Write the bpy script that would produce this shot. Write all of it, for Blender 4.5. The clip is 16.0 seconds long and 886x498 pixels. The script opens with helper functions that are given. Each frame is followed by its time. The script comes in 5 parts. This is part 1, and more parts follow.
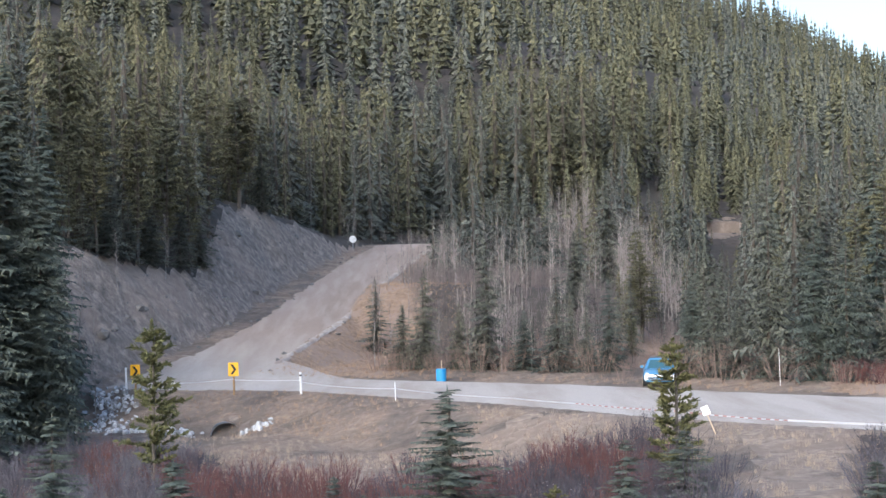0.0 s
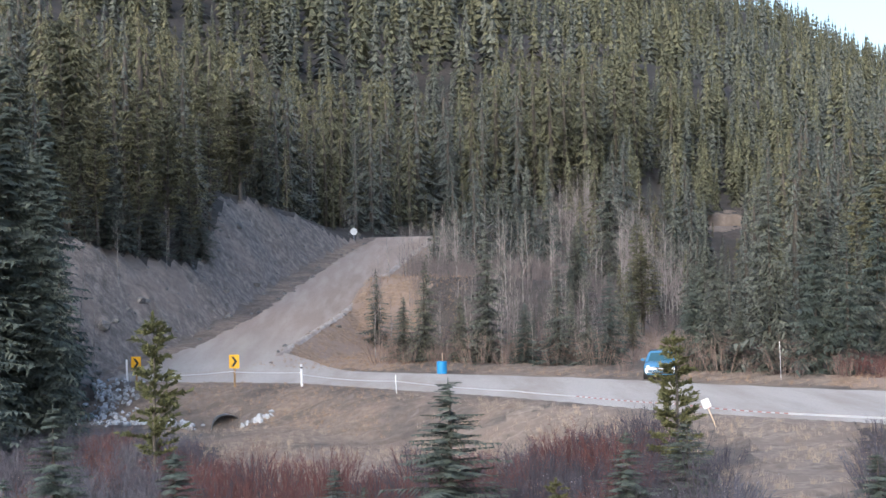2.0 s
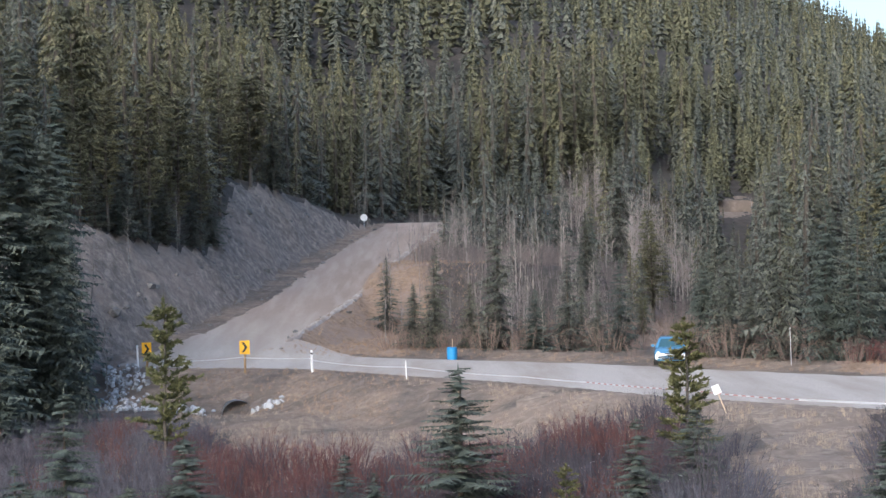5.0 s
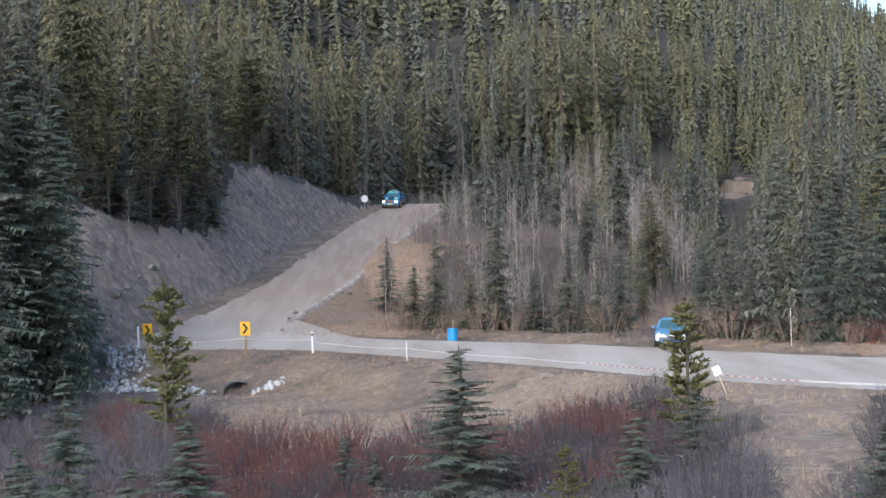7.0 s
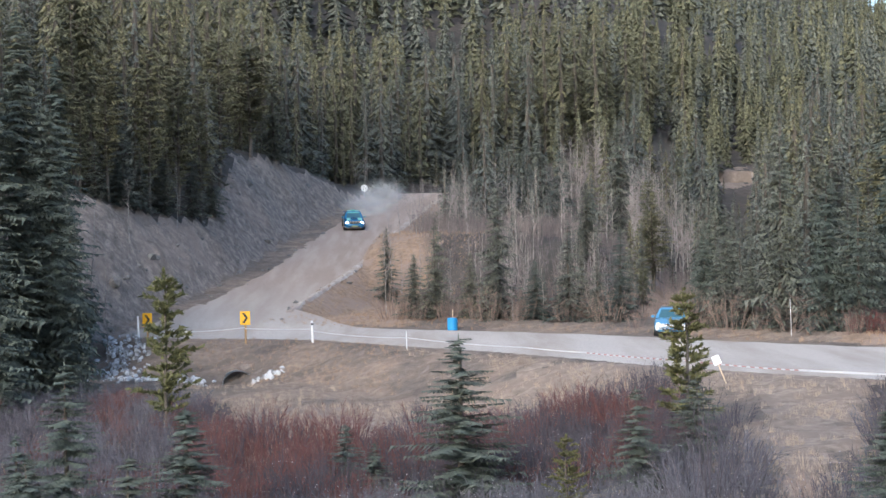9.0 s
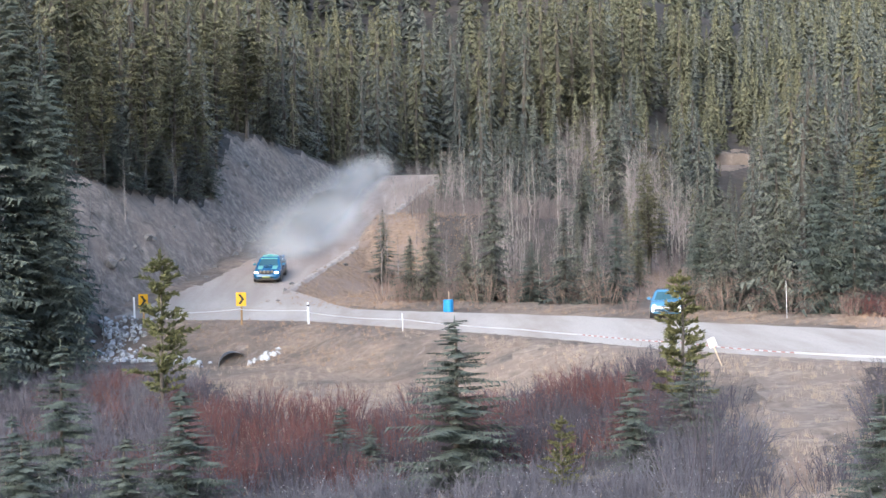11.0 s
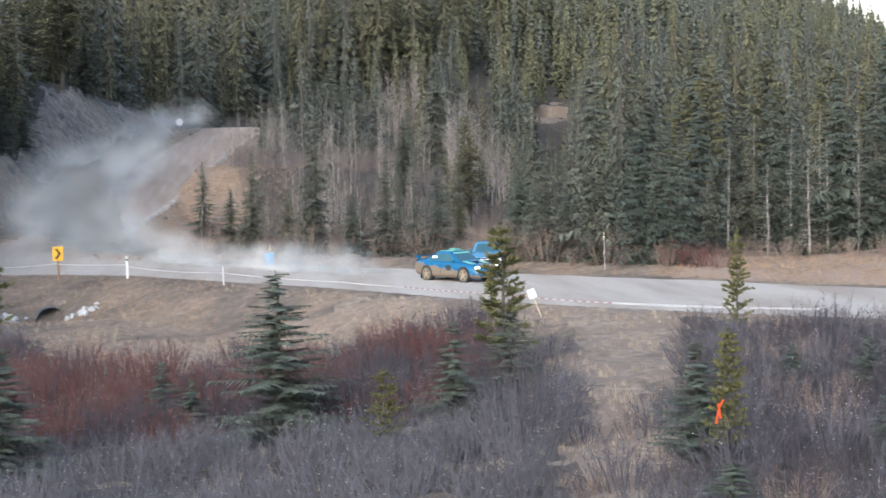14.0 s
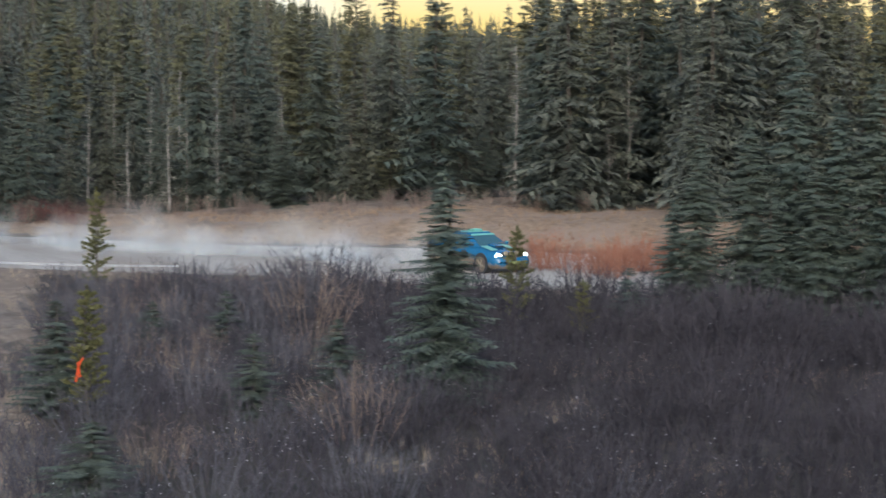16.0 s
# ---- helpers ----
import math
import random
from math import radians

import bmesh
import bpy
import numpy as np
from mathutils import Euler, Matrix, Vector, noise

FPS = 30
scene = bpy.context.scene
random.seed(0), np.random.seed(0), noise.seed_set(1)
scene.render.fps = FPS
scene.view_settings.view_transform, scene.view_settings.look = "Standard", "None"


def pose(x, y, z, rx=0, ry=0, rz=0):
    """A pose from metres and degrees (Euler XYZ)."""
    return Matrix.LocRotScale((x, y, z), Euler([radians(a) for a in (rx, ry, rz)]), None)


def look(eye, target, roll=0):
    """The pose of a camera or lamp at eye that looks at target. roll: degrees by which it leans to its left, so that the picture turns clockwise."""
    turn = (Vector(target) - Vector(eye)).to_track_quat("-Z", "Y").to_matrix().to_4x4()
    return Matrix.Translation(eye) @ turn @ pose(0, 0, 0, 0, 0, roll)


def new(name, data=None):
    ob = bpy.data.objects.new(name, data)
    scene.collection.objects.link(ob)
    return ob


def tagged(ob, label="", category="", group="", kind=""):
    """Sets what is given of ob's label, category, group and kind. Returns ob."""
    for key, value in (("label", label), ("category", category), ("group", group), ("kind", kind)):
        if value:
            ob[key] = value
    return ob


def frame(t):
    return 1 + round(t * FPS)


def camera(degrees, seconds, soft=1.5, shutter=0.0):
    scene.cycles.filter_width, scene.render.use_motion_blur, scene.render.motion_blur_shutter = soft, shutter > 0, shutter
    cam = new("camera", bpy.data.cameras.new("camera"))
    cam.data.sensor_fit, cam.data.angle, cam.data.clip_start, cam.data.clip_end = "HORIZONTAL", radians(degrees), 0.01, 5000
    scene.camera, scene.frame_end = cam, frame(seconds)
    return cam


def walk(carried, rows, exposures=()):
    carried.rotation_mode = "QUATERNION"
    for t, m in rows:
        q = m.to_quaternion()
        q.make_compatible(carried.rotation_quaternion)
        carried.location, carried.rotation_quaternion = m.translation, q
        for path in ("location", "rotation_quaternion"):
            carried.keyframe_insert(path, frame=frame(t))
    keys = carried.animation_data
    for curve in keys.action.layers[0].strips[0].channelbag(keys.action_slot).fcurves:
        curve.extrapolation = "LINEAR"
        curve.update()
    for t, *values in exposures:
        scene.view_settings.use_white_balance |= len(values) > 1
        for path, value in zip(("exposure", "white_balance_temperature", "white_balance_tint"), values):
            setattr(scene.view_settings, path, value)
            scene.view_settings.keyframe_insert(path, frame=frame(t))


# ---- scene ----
# ---------- camera ----------
cam = camera(28.0, 16.0, soft=1.5, shutter=0.2)
EYE = 6.0  # the eye over the flat road
# seconds, tilt, lean, turn of a camera held by hand on one spot
TURNS = [
    (0.0, 90.871, 1.276, -0.067),
    (0.5, 90.827, 1.189, -0.071),
    (1.0, 90.770, 1.175, -0.075),
    (1.5, 90.698, 1.174, -0.066),
    (2.0, 90.632, 1.176, -0.038),
    (2.5, 90.557, 1.140, 0.009),
    (3.0, 90.486, 1.105, 0.066),
    (3.5, 90.466, 1.121, 0.177),
    (4.0, 90.442, 1.123, 0.250),
    (6.5, 89.673, 1.197, 0.309),
    (7.0, 89.581, 1.172, 0.307),
    (7.5, 89.496, 1.187, 0.309),
    (8.0, 89.412, 1.177, 0.305),
    (8.5, 89.330, 1.169, 0.305),
    (9.0, 89.243, 1.166, 0.301),
    (11.5, 88.457, 0.978, 0.133),
    (12.0, 88.256, 0.977, 0.055),
    (12.5, 88.050, 0.999, -0.034),
    (13.0, 87.784, 1.077, -0.628),
    (13.5, 87.435, 1.082, -2.471),
    (14.0, 87.022, 1.067, -5.581),
    (14.5, 86.584, 0.924, -9.737),
    (15.0, 86.206, 0.466, -14.491),
    (15.5, 85.865, 0.138, -19.852),
    (16.0, 85.525, -0.361, -25.951),
]
walk(cam, [(t, pose(0, 0, EYE, rx, ry, rz)) for t, rx, ry, rz in TURNS], exposures=[(0.0, 1.17, 5800, 9), (2.0, 1.04, 5800, 9), (4.0, 0.95, 5820, 9), (8.0, 0.99, 5860, 8), (9.0, 1.12, 5860, 8), (11.5, 1.56, 5850, 9), (12.5, 1.70, 5870, 9), (13.0, 1.66, 5880, 8), (13.5, 1.34, 5900, 7), (14.5, 0.72, 5900, 4), (15.0, 0.23, 5870, 5), (15.5, 0.24, 5830, 4), (16.0, 0.38, 5820, 4)])

# ---------- sky and sun ----------
SUN_AZ, SUN_EL = 212.0, 30.0
scene.cycles.transparent_max_bounces = 48
world = bpy.data.worlds.new("sky")
scene.world = world
world.use_nodes = True
sky = world.node_tree.nodes.new("ShaderNodeTexSky")
sky.sky_type = "NISHITA"
sky.sun_disc = False
sky.sun_elevation, sky.sun_rotation = radians(SUN_EL), radians(SUN_AZ)
sky.air_density, sky.dust_density = 1.0, 3.0
back = world.node_tree.nodes["Background"]
back.inputs["Strength"].default_value = 0.15
world.node_tree.links.new(sky.outputs["Color"], back.inputs["Color"])
sun = new("sun", bpy.data.lights.new("sun", "SUN"))
sun.data.energy, sun.data.angle, sun.data.color = 0.9, radians(60), (1.0, 0.985, 0.96)
_a, _e = radians(SUN_AZ), radians(SUN_EL)
sun.matrix_world = look((math.sin(_a) * math.cos(_e) * 300, math.cos(_a) * math.cos(_e) * 300, math.sin(_e) * 300), (0, 0, 0))

# ---------- materials ----------
def material(name, rough=0.8, metal=0.0):
    m = bpy.data.materials.new(name)
    m.use_nodes = True
    b = m.node_tree.nodes["Principled BSDF"]
    b.inputs["Roughness"].default_value, b.inputs["Metallic"].default_value = rough, metal
    return m, m.node_tree, b


def ramp(nt, source, stops):
    r = nt.nodes.new("ShaderNodeValToRGB")
    while len(r.color_ramp.elements) < len(stops):
        r.color_ramp.elements.new(0.5)
    for e, (p, c) in zip(r.color_ramp.elements, stops):
        e.position, e.color = p, (*c, 1)
    nt.links.new(source, r.inputs["Fac"])
    return r.outputs["Color"]


def tex(nt, scale, detail=4.0, rough=0.6, coords="Object", stretch=None):
    n = nt.nodes.new("ShaderNodeTexNoise")
    n.inputs["Scale"].default_value, n.inputs["Detail"].default_value, n.inputs["Roughness"].default_value = scale, detail, rough
    if coords == "Position":
        out = nt.nodes.new("ShaderNodeNewGeometry").outputs["Position"]
    else:
        out = nt.nodes.new("ShaderNodeTexCoord").outputs[coords]
    if stretch:
        mp = nt.nodes.new("ShaderNodeMapping")
        mp.inputs["Scale"].default_value = stretch
        nt.links.new(out, mp.inputs["Vector"])
        out = mp.outputs["Vector"]
    nt.links.new(out, n.inputs["Vector"])
    return n.outputs["Fac"]


def mixed(nt, fac, a, b, how="MIX"):
    n = nt.nodes.new("ShaderNodeMix")
    n.data_type, n.blend_type = "RGBA", how
    for value, k in ((fac, 0), (a, 6), (b, 7)):
        if isinstance(value, (int, float)):
            n.inputs[k].default_value = value
        elif isinstance(value, tuple):
            n.inputs[k].default_value = (*value, 1)
        else:
            nt.links.new(value, n.inputs[k])
    return n.outputs[2]


def bumped(nt, b, height, strength=0.5, distance=0.02):
    n = nt.nodes.new("ShaderNodeBump")
    n.inputs["Strength"].default_value, n.inputs["Distance"].default_value = strength, distance
    nt.links.new(height, n.inputs["Height"])
    nt.links.new(n.outputs["Normal"], b.inputs["Normal"])


def grained(name, dark, light, scale, rough=0.85, big=None, big_scale=0.2, bump=0.4, metal=0.0, coords="Object", stretch=None):
    """Two scales of variation: fine grain and broad stains."""
    m, nt, b = material(name, rough, metal)
    fine = tex(nt, scale, 6, 0.65, coords, stretch)
    col = ramp(nt, fine, [(0.3, dark), (0.7, light)])
    if big:
        col = mixed(nt, ramp(nt, tex(nt, big_scale, 3, 0.6, coords), [(0.42, (0, 0, 0)), (0.62, (1, 1, 1))]), col, big)
    nt.links.new(col, b.inputs["Base Color"])
    bumped(nt, b, fine, bump, 0.03)
    return m


def plain(name, colour, rough=0.5, metal=0.0, glow=0.0, dirt=0.12):
    m, nt, b = material(name, rough, metal)
    d = tuple(c * (1 - dirt) for c in colour)
    nt.links.new(ramp(nt, tex(nt, 7.0, 5), [(0.35, d), (0.65, colour)]), b.inputs["Base Color"])
    if glow:
        b.inputs["Emission Color"].default_value = (*colour, 1)
        b.inputs["Emission Strength"].default_value = glow
    return m


def needles(name, dark, mid, light, grain=7.0, open_part=0.0):
    """Foliage that differs from tree to tree and from twig to twig, with shade between sprays painted in as dark
    specks. open_part: how much of each spray is gaps between the needles.
    """
    m, nt, b = material(name, 0.75)
    info = nt.nodes.new("ShaderNodeObjectInfo")
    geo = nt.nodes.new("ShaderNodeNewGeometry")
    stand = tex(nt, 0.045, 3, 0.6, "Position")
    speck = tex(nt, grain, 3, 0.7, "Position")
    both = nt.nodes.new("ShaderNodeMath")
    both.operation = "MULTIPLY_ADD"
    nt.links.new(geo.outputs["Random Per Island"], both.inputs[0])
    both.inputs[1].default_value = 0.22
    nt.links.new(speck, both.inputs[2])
    # noise pulls specks down to the dark tone: painted shade between sprays
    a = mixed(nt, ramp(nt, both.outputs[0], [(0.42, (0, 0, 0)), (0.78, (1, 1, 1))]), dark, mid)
    pick = nt.nodes.new("ShaderNodeMath")
    pick.operation = "MULTIPLY_ADD"
    nt.links.new(info.outputs["Random"], pick.inputs[0])
    pick.inputs[1].default_value = 0.45
    nt.links.new(stand, pick.inputs[2])
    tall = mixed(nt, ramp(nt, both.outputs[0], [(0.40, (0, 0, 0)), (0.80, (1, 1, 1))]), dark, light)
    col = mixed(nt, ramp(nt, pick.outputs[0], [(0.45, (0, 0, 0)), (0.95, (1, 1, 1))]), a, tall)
    nt.links.new(col, b.inputs["Base Color"])
    b.inputs["Specular IOR Level"].default_value = 0.2
    if open_part:
        gap = tex(nt, grain * 0.8, 2, 0.6, "Position", (1.0, 1.0, 1.35))
        nt.links.new(ramp(nt, gap, [(open_part - 0.01, (0, 0, 0)), (open_part + 0.01, (1, 1, 1))]), b.inputs["Alpha"])
    return m


# first tone of each set: near-black, for the shade painted between sprays
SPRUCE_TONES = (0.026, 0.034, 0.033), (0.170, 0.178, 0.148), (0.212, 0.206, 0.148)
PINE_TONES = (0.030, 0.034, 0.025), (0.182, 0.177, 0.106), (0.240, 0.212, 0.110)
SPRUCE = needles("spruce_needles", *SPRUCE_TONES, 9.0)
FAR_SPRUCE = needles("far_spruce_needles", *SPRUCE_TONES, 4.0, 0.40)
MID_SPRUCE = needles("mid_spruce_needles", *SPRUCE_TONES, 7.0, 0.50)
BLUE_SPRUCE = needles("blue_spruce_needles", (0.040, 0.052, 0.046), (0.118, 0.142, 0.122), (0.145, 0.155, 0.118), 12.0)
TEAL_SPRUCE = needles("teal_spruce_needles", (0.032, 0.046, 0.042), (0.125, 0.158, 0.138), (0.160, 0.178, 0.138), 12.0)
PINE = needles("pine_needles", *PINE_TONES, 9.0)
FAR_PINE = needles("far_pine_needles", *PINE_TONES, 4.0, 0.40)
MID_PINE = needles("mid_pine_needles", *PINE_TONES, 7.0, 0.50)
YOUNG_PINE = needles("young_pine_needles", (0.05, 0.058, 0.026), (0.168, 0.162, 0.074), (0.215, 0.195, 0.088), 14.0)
BARK = grained("conifer_bark", (0.05, 0.042, 0.035), (0.16, 0.135, 0.11), 9, 0.95)
PALE_BARK = grained("aspen_bark", (0.23, 0.21, 0.19), (0.41, 0.378, 0.342), 5, 0.9, (0.10, 0.09, 0.08), 1.5)
TWIG = grained("grey_twigs", (0.18, 0.151, 0.141), (0.36, 0.308, 0.284), 4, 0.9)
GREY_STEM = grained("grey_willow_stems", (0.058, 0.056, 0.068), (0.155, 0.148, 0.172), 3, 0.9)
RED_STEM = grained("red_dogwood_stems", (0.058, 0.026, 0.026), (0.160, 0.062, 0.053), 2, 0.8)
PURPLE_STEM = grained("dark_purple_stems", (0.031, 0.027, 0.035), (0.094, 0.081, 0.095), 3, 0.9)
CATKIN = plain("pale_seed_heads", (0.45, 0.43, 0.45), 0.95)
STRAW = grained("dry_straw", (0.27, 0.205, 0.15), (0.48, 0.385, 0.295), 3, 0.95)
RUST_GRASS = grained("rusty_dry_grass", (0.24, 0.155, 0.10), (0.45, 0.315, 0.21), 3, 0.95)
ROCK = grained("pale_limestone", (0.36, 0.37, 0.385), (0.70, 0.71, 0.725), 3, 0.9, (0.2, 0.19, 0.18), 0.8)
DARK_ROCK = grained("bank_stone", (0.10, 0.095, 0.09), (0.25, 0.23, 0.21), 4, 0.95)

# ---------- the lie of the land ----------
FAR_EDGE = [(-16.5, 113), (-10, 110.2), (-2.8, 103.6), (3.6, 99), (8.3, 94.8), (12.7, 89.5), (16.6, 85), (20.5, 81.5), (23.7, 77), (27.8, 73.2), (33.4, 70), (40, 63), (50, 51)]
NEAR_EDGE = [(-19.5, 102), (-14.1, 98), (-11.3, 97.4), (-7.4, 95.1), (-2.4, 88.6), (1.7, 83.8), (5.3, 78.4), (8.6, 73), (13.2, 67.8), (16.1, 65), (22, 60), (28, 53), (38, 41)]
CLIMB = [(-13.4, 108), (-12.8, 113), (-10.2, 127), (-7.7, 148), (-4.9, 168), (-3.0, 177), (1, 184), (9, 190), (22, 195), (60, 205)]
CLIMB_HALF = 3.25
LEFT_EDGE = [(-30, 60), (-26, 78), (-22.5, 92), (-20, 102), (-17.2, 113), (-14.7, 127), (-12.4, 148), (-9.0, 168), (-6.8, 179), (-3, 190), (8, 200)]
FLAT = np.array(FAR_EDGE + NEAR_EDGE[::-1], float)


def smooth(a, b, v):
    s = np.clip((np.asarray(v, float) - a) / (b - a), 0, 1)
    return s * s * (3 - 2 * s)


def to_line(pts, x, y):
    """Distance to a polyline, and the side: negative to the left of its way."""
    pts = np.asarray(pts, float)
    best, side = np.full(np.shape(x), 1e9), np.zeros(np.shape(x))
    for (ax, ay), (bx, by) in zip(pts[:-1], pts[1:]):
        ux, uy = bx - ax, by - ay
        s = np.clip(((x - ax) * ux + (y - ay) * uy) / (ux * ux + uy * uy), 0, 1)
        d = np.hypot(x - ax - s * ux, y - ay - s * uy)
        near = d < best
        best = np.where(near, d, best)
        side = np.where(near, np.sign((x - ax) * uy - (y - ay) * ux), side)
    return best, side


def in_flat(x, y):
    """Signed distance to the flat road's outline, negative inside."""
    x, y = np.asarray(x, float), np.asarray(y, float)
    d, _ = to_line(np.vstack([FLAT, FLAT[:1]]), x, y)
    inside = np.zeros(np.shape(x), bool)
    for (ax, ay), (bx, by) in zip(FLAT, np.roll(FLAT, -1, 0)):
        cross = (ay > y) != (by > y)
        inside ^= cross & (x < (bx - ax) * (y - ay) / (by - ay + 1e-12) + ax)
    return np.where(inside, -d, d)


def climb_height(y):
    s = 4.0
    up = 0.126 * s * np.logaddexp(0, (np.asarray(y, float) - 103) / s)
    return np.minimum(up, 9.15) * (1 - smooth(171, 184, y)) + 9.3 * smooth(171, 184, y)


def z0(y):
    return -1.2 + 1.2 * smooth(90, 104, y)


def bank_height(y):
    return np.interp(y, [60, 85, 100, 112, 122, 128, 137, 147, 160, 172, 180], [3, 5.5, 8.6, 7.4, 5.0, 3.8, 5.4, 7.4, 4.6, 0.8, 0.4])


def wave(x, y, size, seed):
    """Smooth rolling noise from a few sines."""
    r = np.random.RandomState(seed)
    v = 0
    for _ in range(7):
        a, k, p = r.uniform(0, 6.283), r.uniform(0.6, 1.9) / size, r.uniform(0, 6.283)
        v = v + np.sin((x * math.cos(a) + y * math.sin(a)) * k * 6.283 + p)
    return v / 7


def ground_height(x, y, bare=False):
    x, y = np.asarray(x, float), np.asarray(y, float)
    d = np.hypot(x, y) + 1e-6
    az = np.degrees(np.arctan2(x, y))
    flat = in_flat(x, y)
    near, side_near = to_line(NEAR_EDGE, x, y)
    beyond = (side_near < 0) & (y > 30)
    # the low meadow on the near side, deeper where the culvert drains it
    deep = 1.75 - 1.25 * smooth(-4, 12, x)
    meadow = -deep * smooth(0.3, 6.5, np.where(flat < 0, 0, near))
    meadow = meadow + 0.22 * wave(x, y, 14, 3) * smooth(2, 8, near) + 4.4 * (1 - smooth(2, 21, d))
    meadow = meadow - 0.5 * (1 - smooth(0.0, 3.0, np.hypot(x + 11.5, (y - 90) * 0.8)))
    # the wooded hill, lower towards the sunset
    el = np.clip(np.interp(az, [-60, -16, 0, 11, 22, 32, 60], [17, 18.5, 12.6, 7.9, 2.5, 1.7, 2.4]), 2, 25)
    top = np.tan(np.radians(el)) * 600
    start = np.interp(az, [-20, -8, -3, 0, 2.5, 5.5, 7, 10, 12, 16, 40], [150, 165, 180, 176, 160, 140, 148, 148, 126, 112, 112])
    climb_fac = np.clip((d - start) / (600 - start), 0, 1)
    hill = top * climb_fac - 0.28 * np.maximum(0, d - 600)
    hill = hill + smooth(150, 300, d) * 6 * wave(x, y, 110, 8)
    verge = 0.35 * smooth(0.3, 3, flat) + 0.8 * smooth(16, 26, az) * smooth(0.5, 5, flat) + 0.25 * wave(x, y, 9, 5) * smooth(1.5, 5, flat)
    # a brushy knoll between the climb and the gully
    knoll = np.interp(az, [-6, 2.6, 3.9, 5.0, 6.2, 7.6], [5.6, 5.2, 4.9, 3.9, 2.3, 0]) * smooth(0, 19, d - np.interp(az, [-4, 0, 3], [122, 113, 107])) * (1 - smooth(190, 230, d))
    knoll = np.where(to_line(CLIMB, x, y)[1] > 0, knoll, 0)
    far = np.maximum(np.maximum(verge, knoll + 0.3 * wave(x, y, 10, 61) * smooth(108, 118, d)), hill)
    # the graded climb, its cut bank and its fill
    c, side = to_line(CLIMB, x, y)
    zr = climb_height(y)
    out = np.maximum(0, c - CLIMB_HALF)
    rough = 0.5 * wave(x, y, 6, 11) + 0.35 * wave(x, y, 2.6, 12) + 0.3 * wave(x, y, 1.7, 13)
    e, side_e = to_line(LEFT_EDGE, x, y)
    rise = -0.6 * np.logaddexp(-(np.maximum(0, e - 0.5) * 1.4 + 0.06 * e) / 0.6, -bank_height(y) / 0.6) + 0.10 * np.maximum(0, e - bank_height(y) / 1.35)
    foot = np.where(y > 104, zr, np.maximum(z0(y), -1.2))
    bank = foot + rise + rough * smooth(0.3, 2.0, e) * (1 - 0.6 * smooth(8, 14, e))
    on_left = (side_e < 0) & (y > 66) & (d < 240) & (x < 6)
    fill = zr - 0.55 * out + 0.15 * rough * smooth(0.5, 2, out)
    z = np.where(beyond, far, meadow)
    w = smooth(102, 106, y) * (1 - smooth(190, 230, y))
    z = np.where(on_left, z, np.where(w > 0, np.maximum(z, fill * w - 9 * (1 - w)), z))
    keep = smooth(66, 88, y)
    z = np.where(on_left, np.where(d > 165, np.maximum(bank, hill), bank) * keep + meadow * (1 - keep), z)
    z = np.where(~on_left & (side < 0) & (c < 8) & (y > 104) & (y < 186), zr + 0.14 * rough, z)
    z = np.where((c < CLIMB_HALF) & (y > 104) & (flat > 0), zr, z)
    z = np.where(flat < 0, np.where(y > 100, np.maximum(0, zr * smooth(9, 3, c)), 0), z)
    if not bare:
        return z
    # the earth under the gravel lies a little lower
    return z - 0.16 * smooth(0.2, 0.9, -flat) - 0.16 * smooth(0.2, 0.9, CLIMB_HALF - c) * ((y > 104) & (flat > 0))


def gz(x, y):
    return float(ground_height(np.array([x]), np.array([y]))[0])


def mesh_np(name, verts, faces, mat=None, shade=False):
    """A mesh from arrays; faces all have the same number of corners."""
    me = bpy.data.meshes.new(name)
    verts, faces = np.asarray(verts, np.float32), np.asarray(faces, np.int32)
    n = faces.shape[1]
    me.vertices.add(len(verts))
    me.vertices.foreach_set("co", verts.ravel())
    me.loops.add(faces.size)
    me.loops.foreach_set("vertex_index", faces.ravel())
    me.polygons.add(len(faces))
    me.polygons.foreach_set("loop_start", np.arange(0, faces.size, n, dtype=np.int32))
    me.polygons.foreach_set("loop_total", np.full(len(faces), n, np.int32))
    me.update(calc_edges=True)
    me.polygons.foreach_set("use_smooth", np.full(len(faces), shade))
    if mat:
        me.materials.append(mat)
    return me


def steps(lo, a, b, hi, fine, grow=1.13):
    mid = list(np.arange(a, b, fine))
    right, s = [b], fine
    while right[-1] < hi:
        s *= grow
        right.append(right[-1] + s)
    left, s = [a], fine
    while left[-1] > lo:
        s *= grow
        left.append(left[-1] - s)
    return np.array(left[:0:-1] + mid + right)


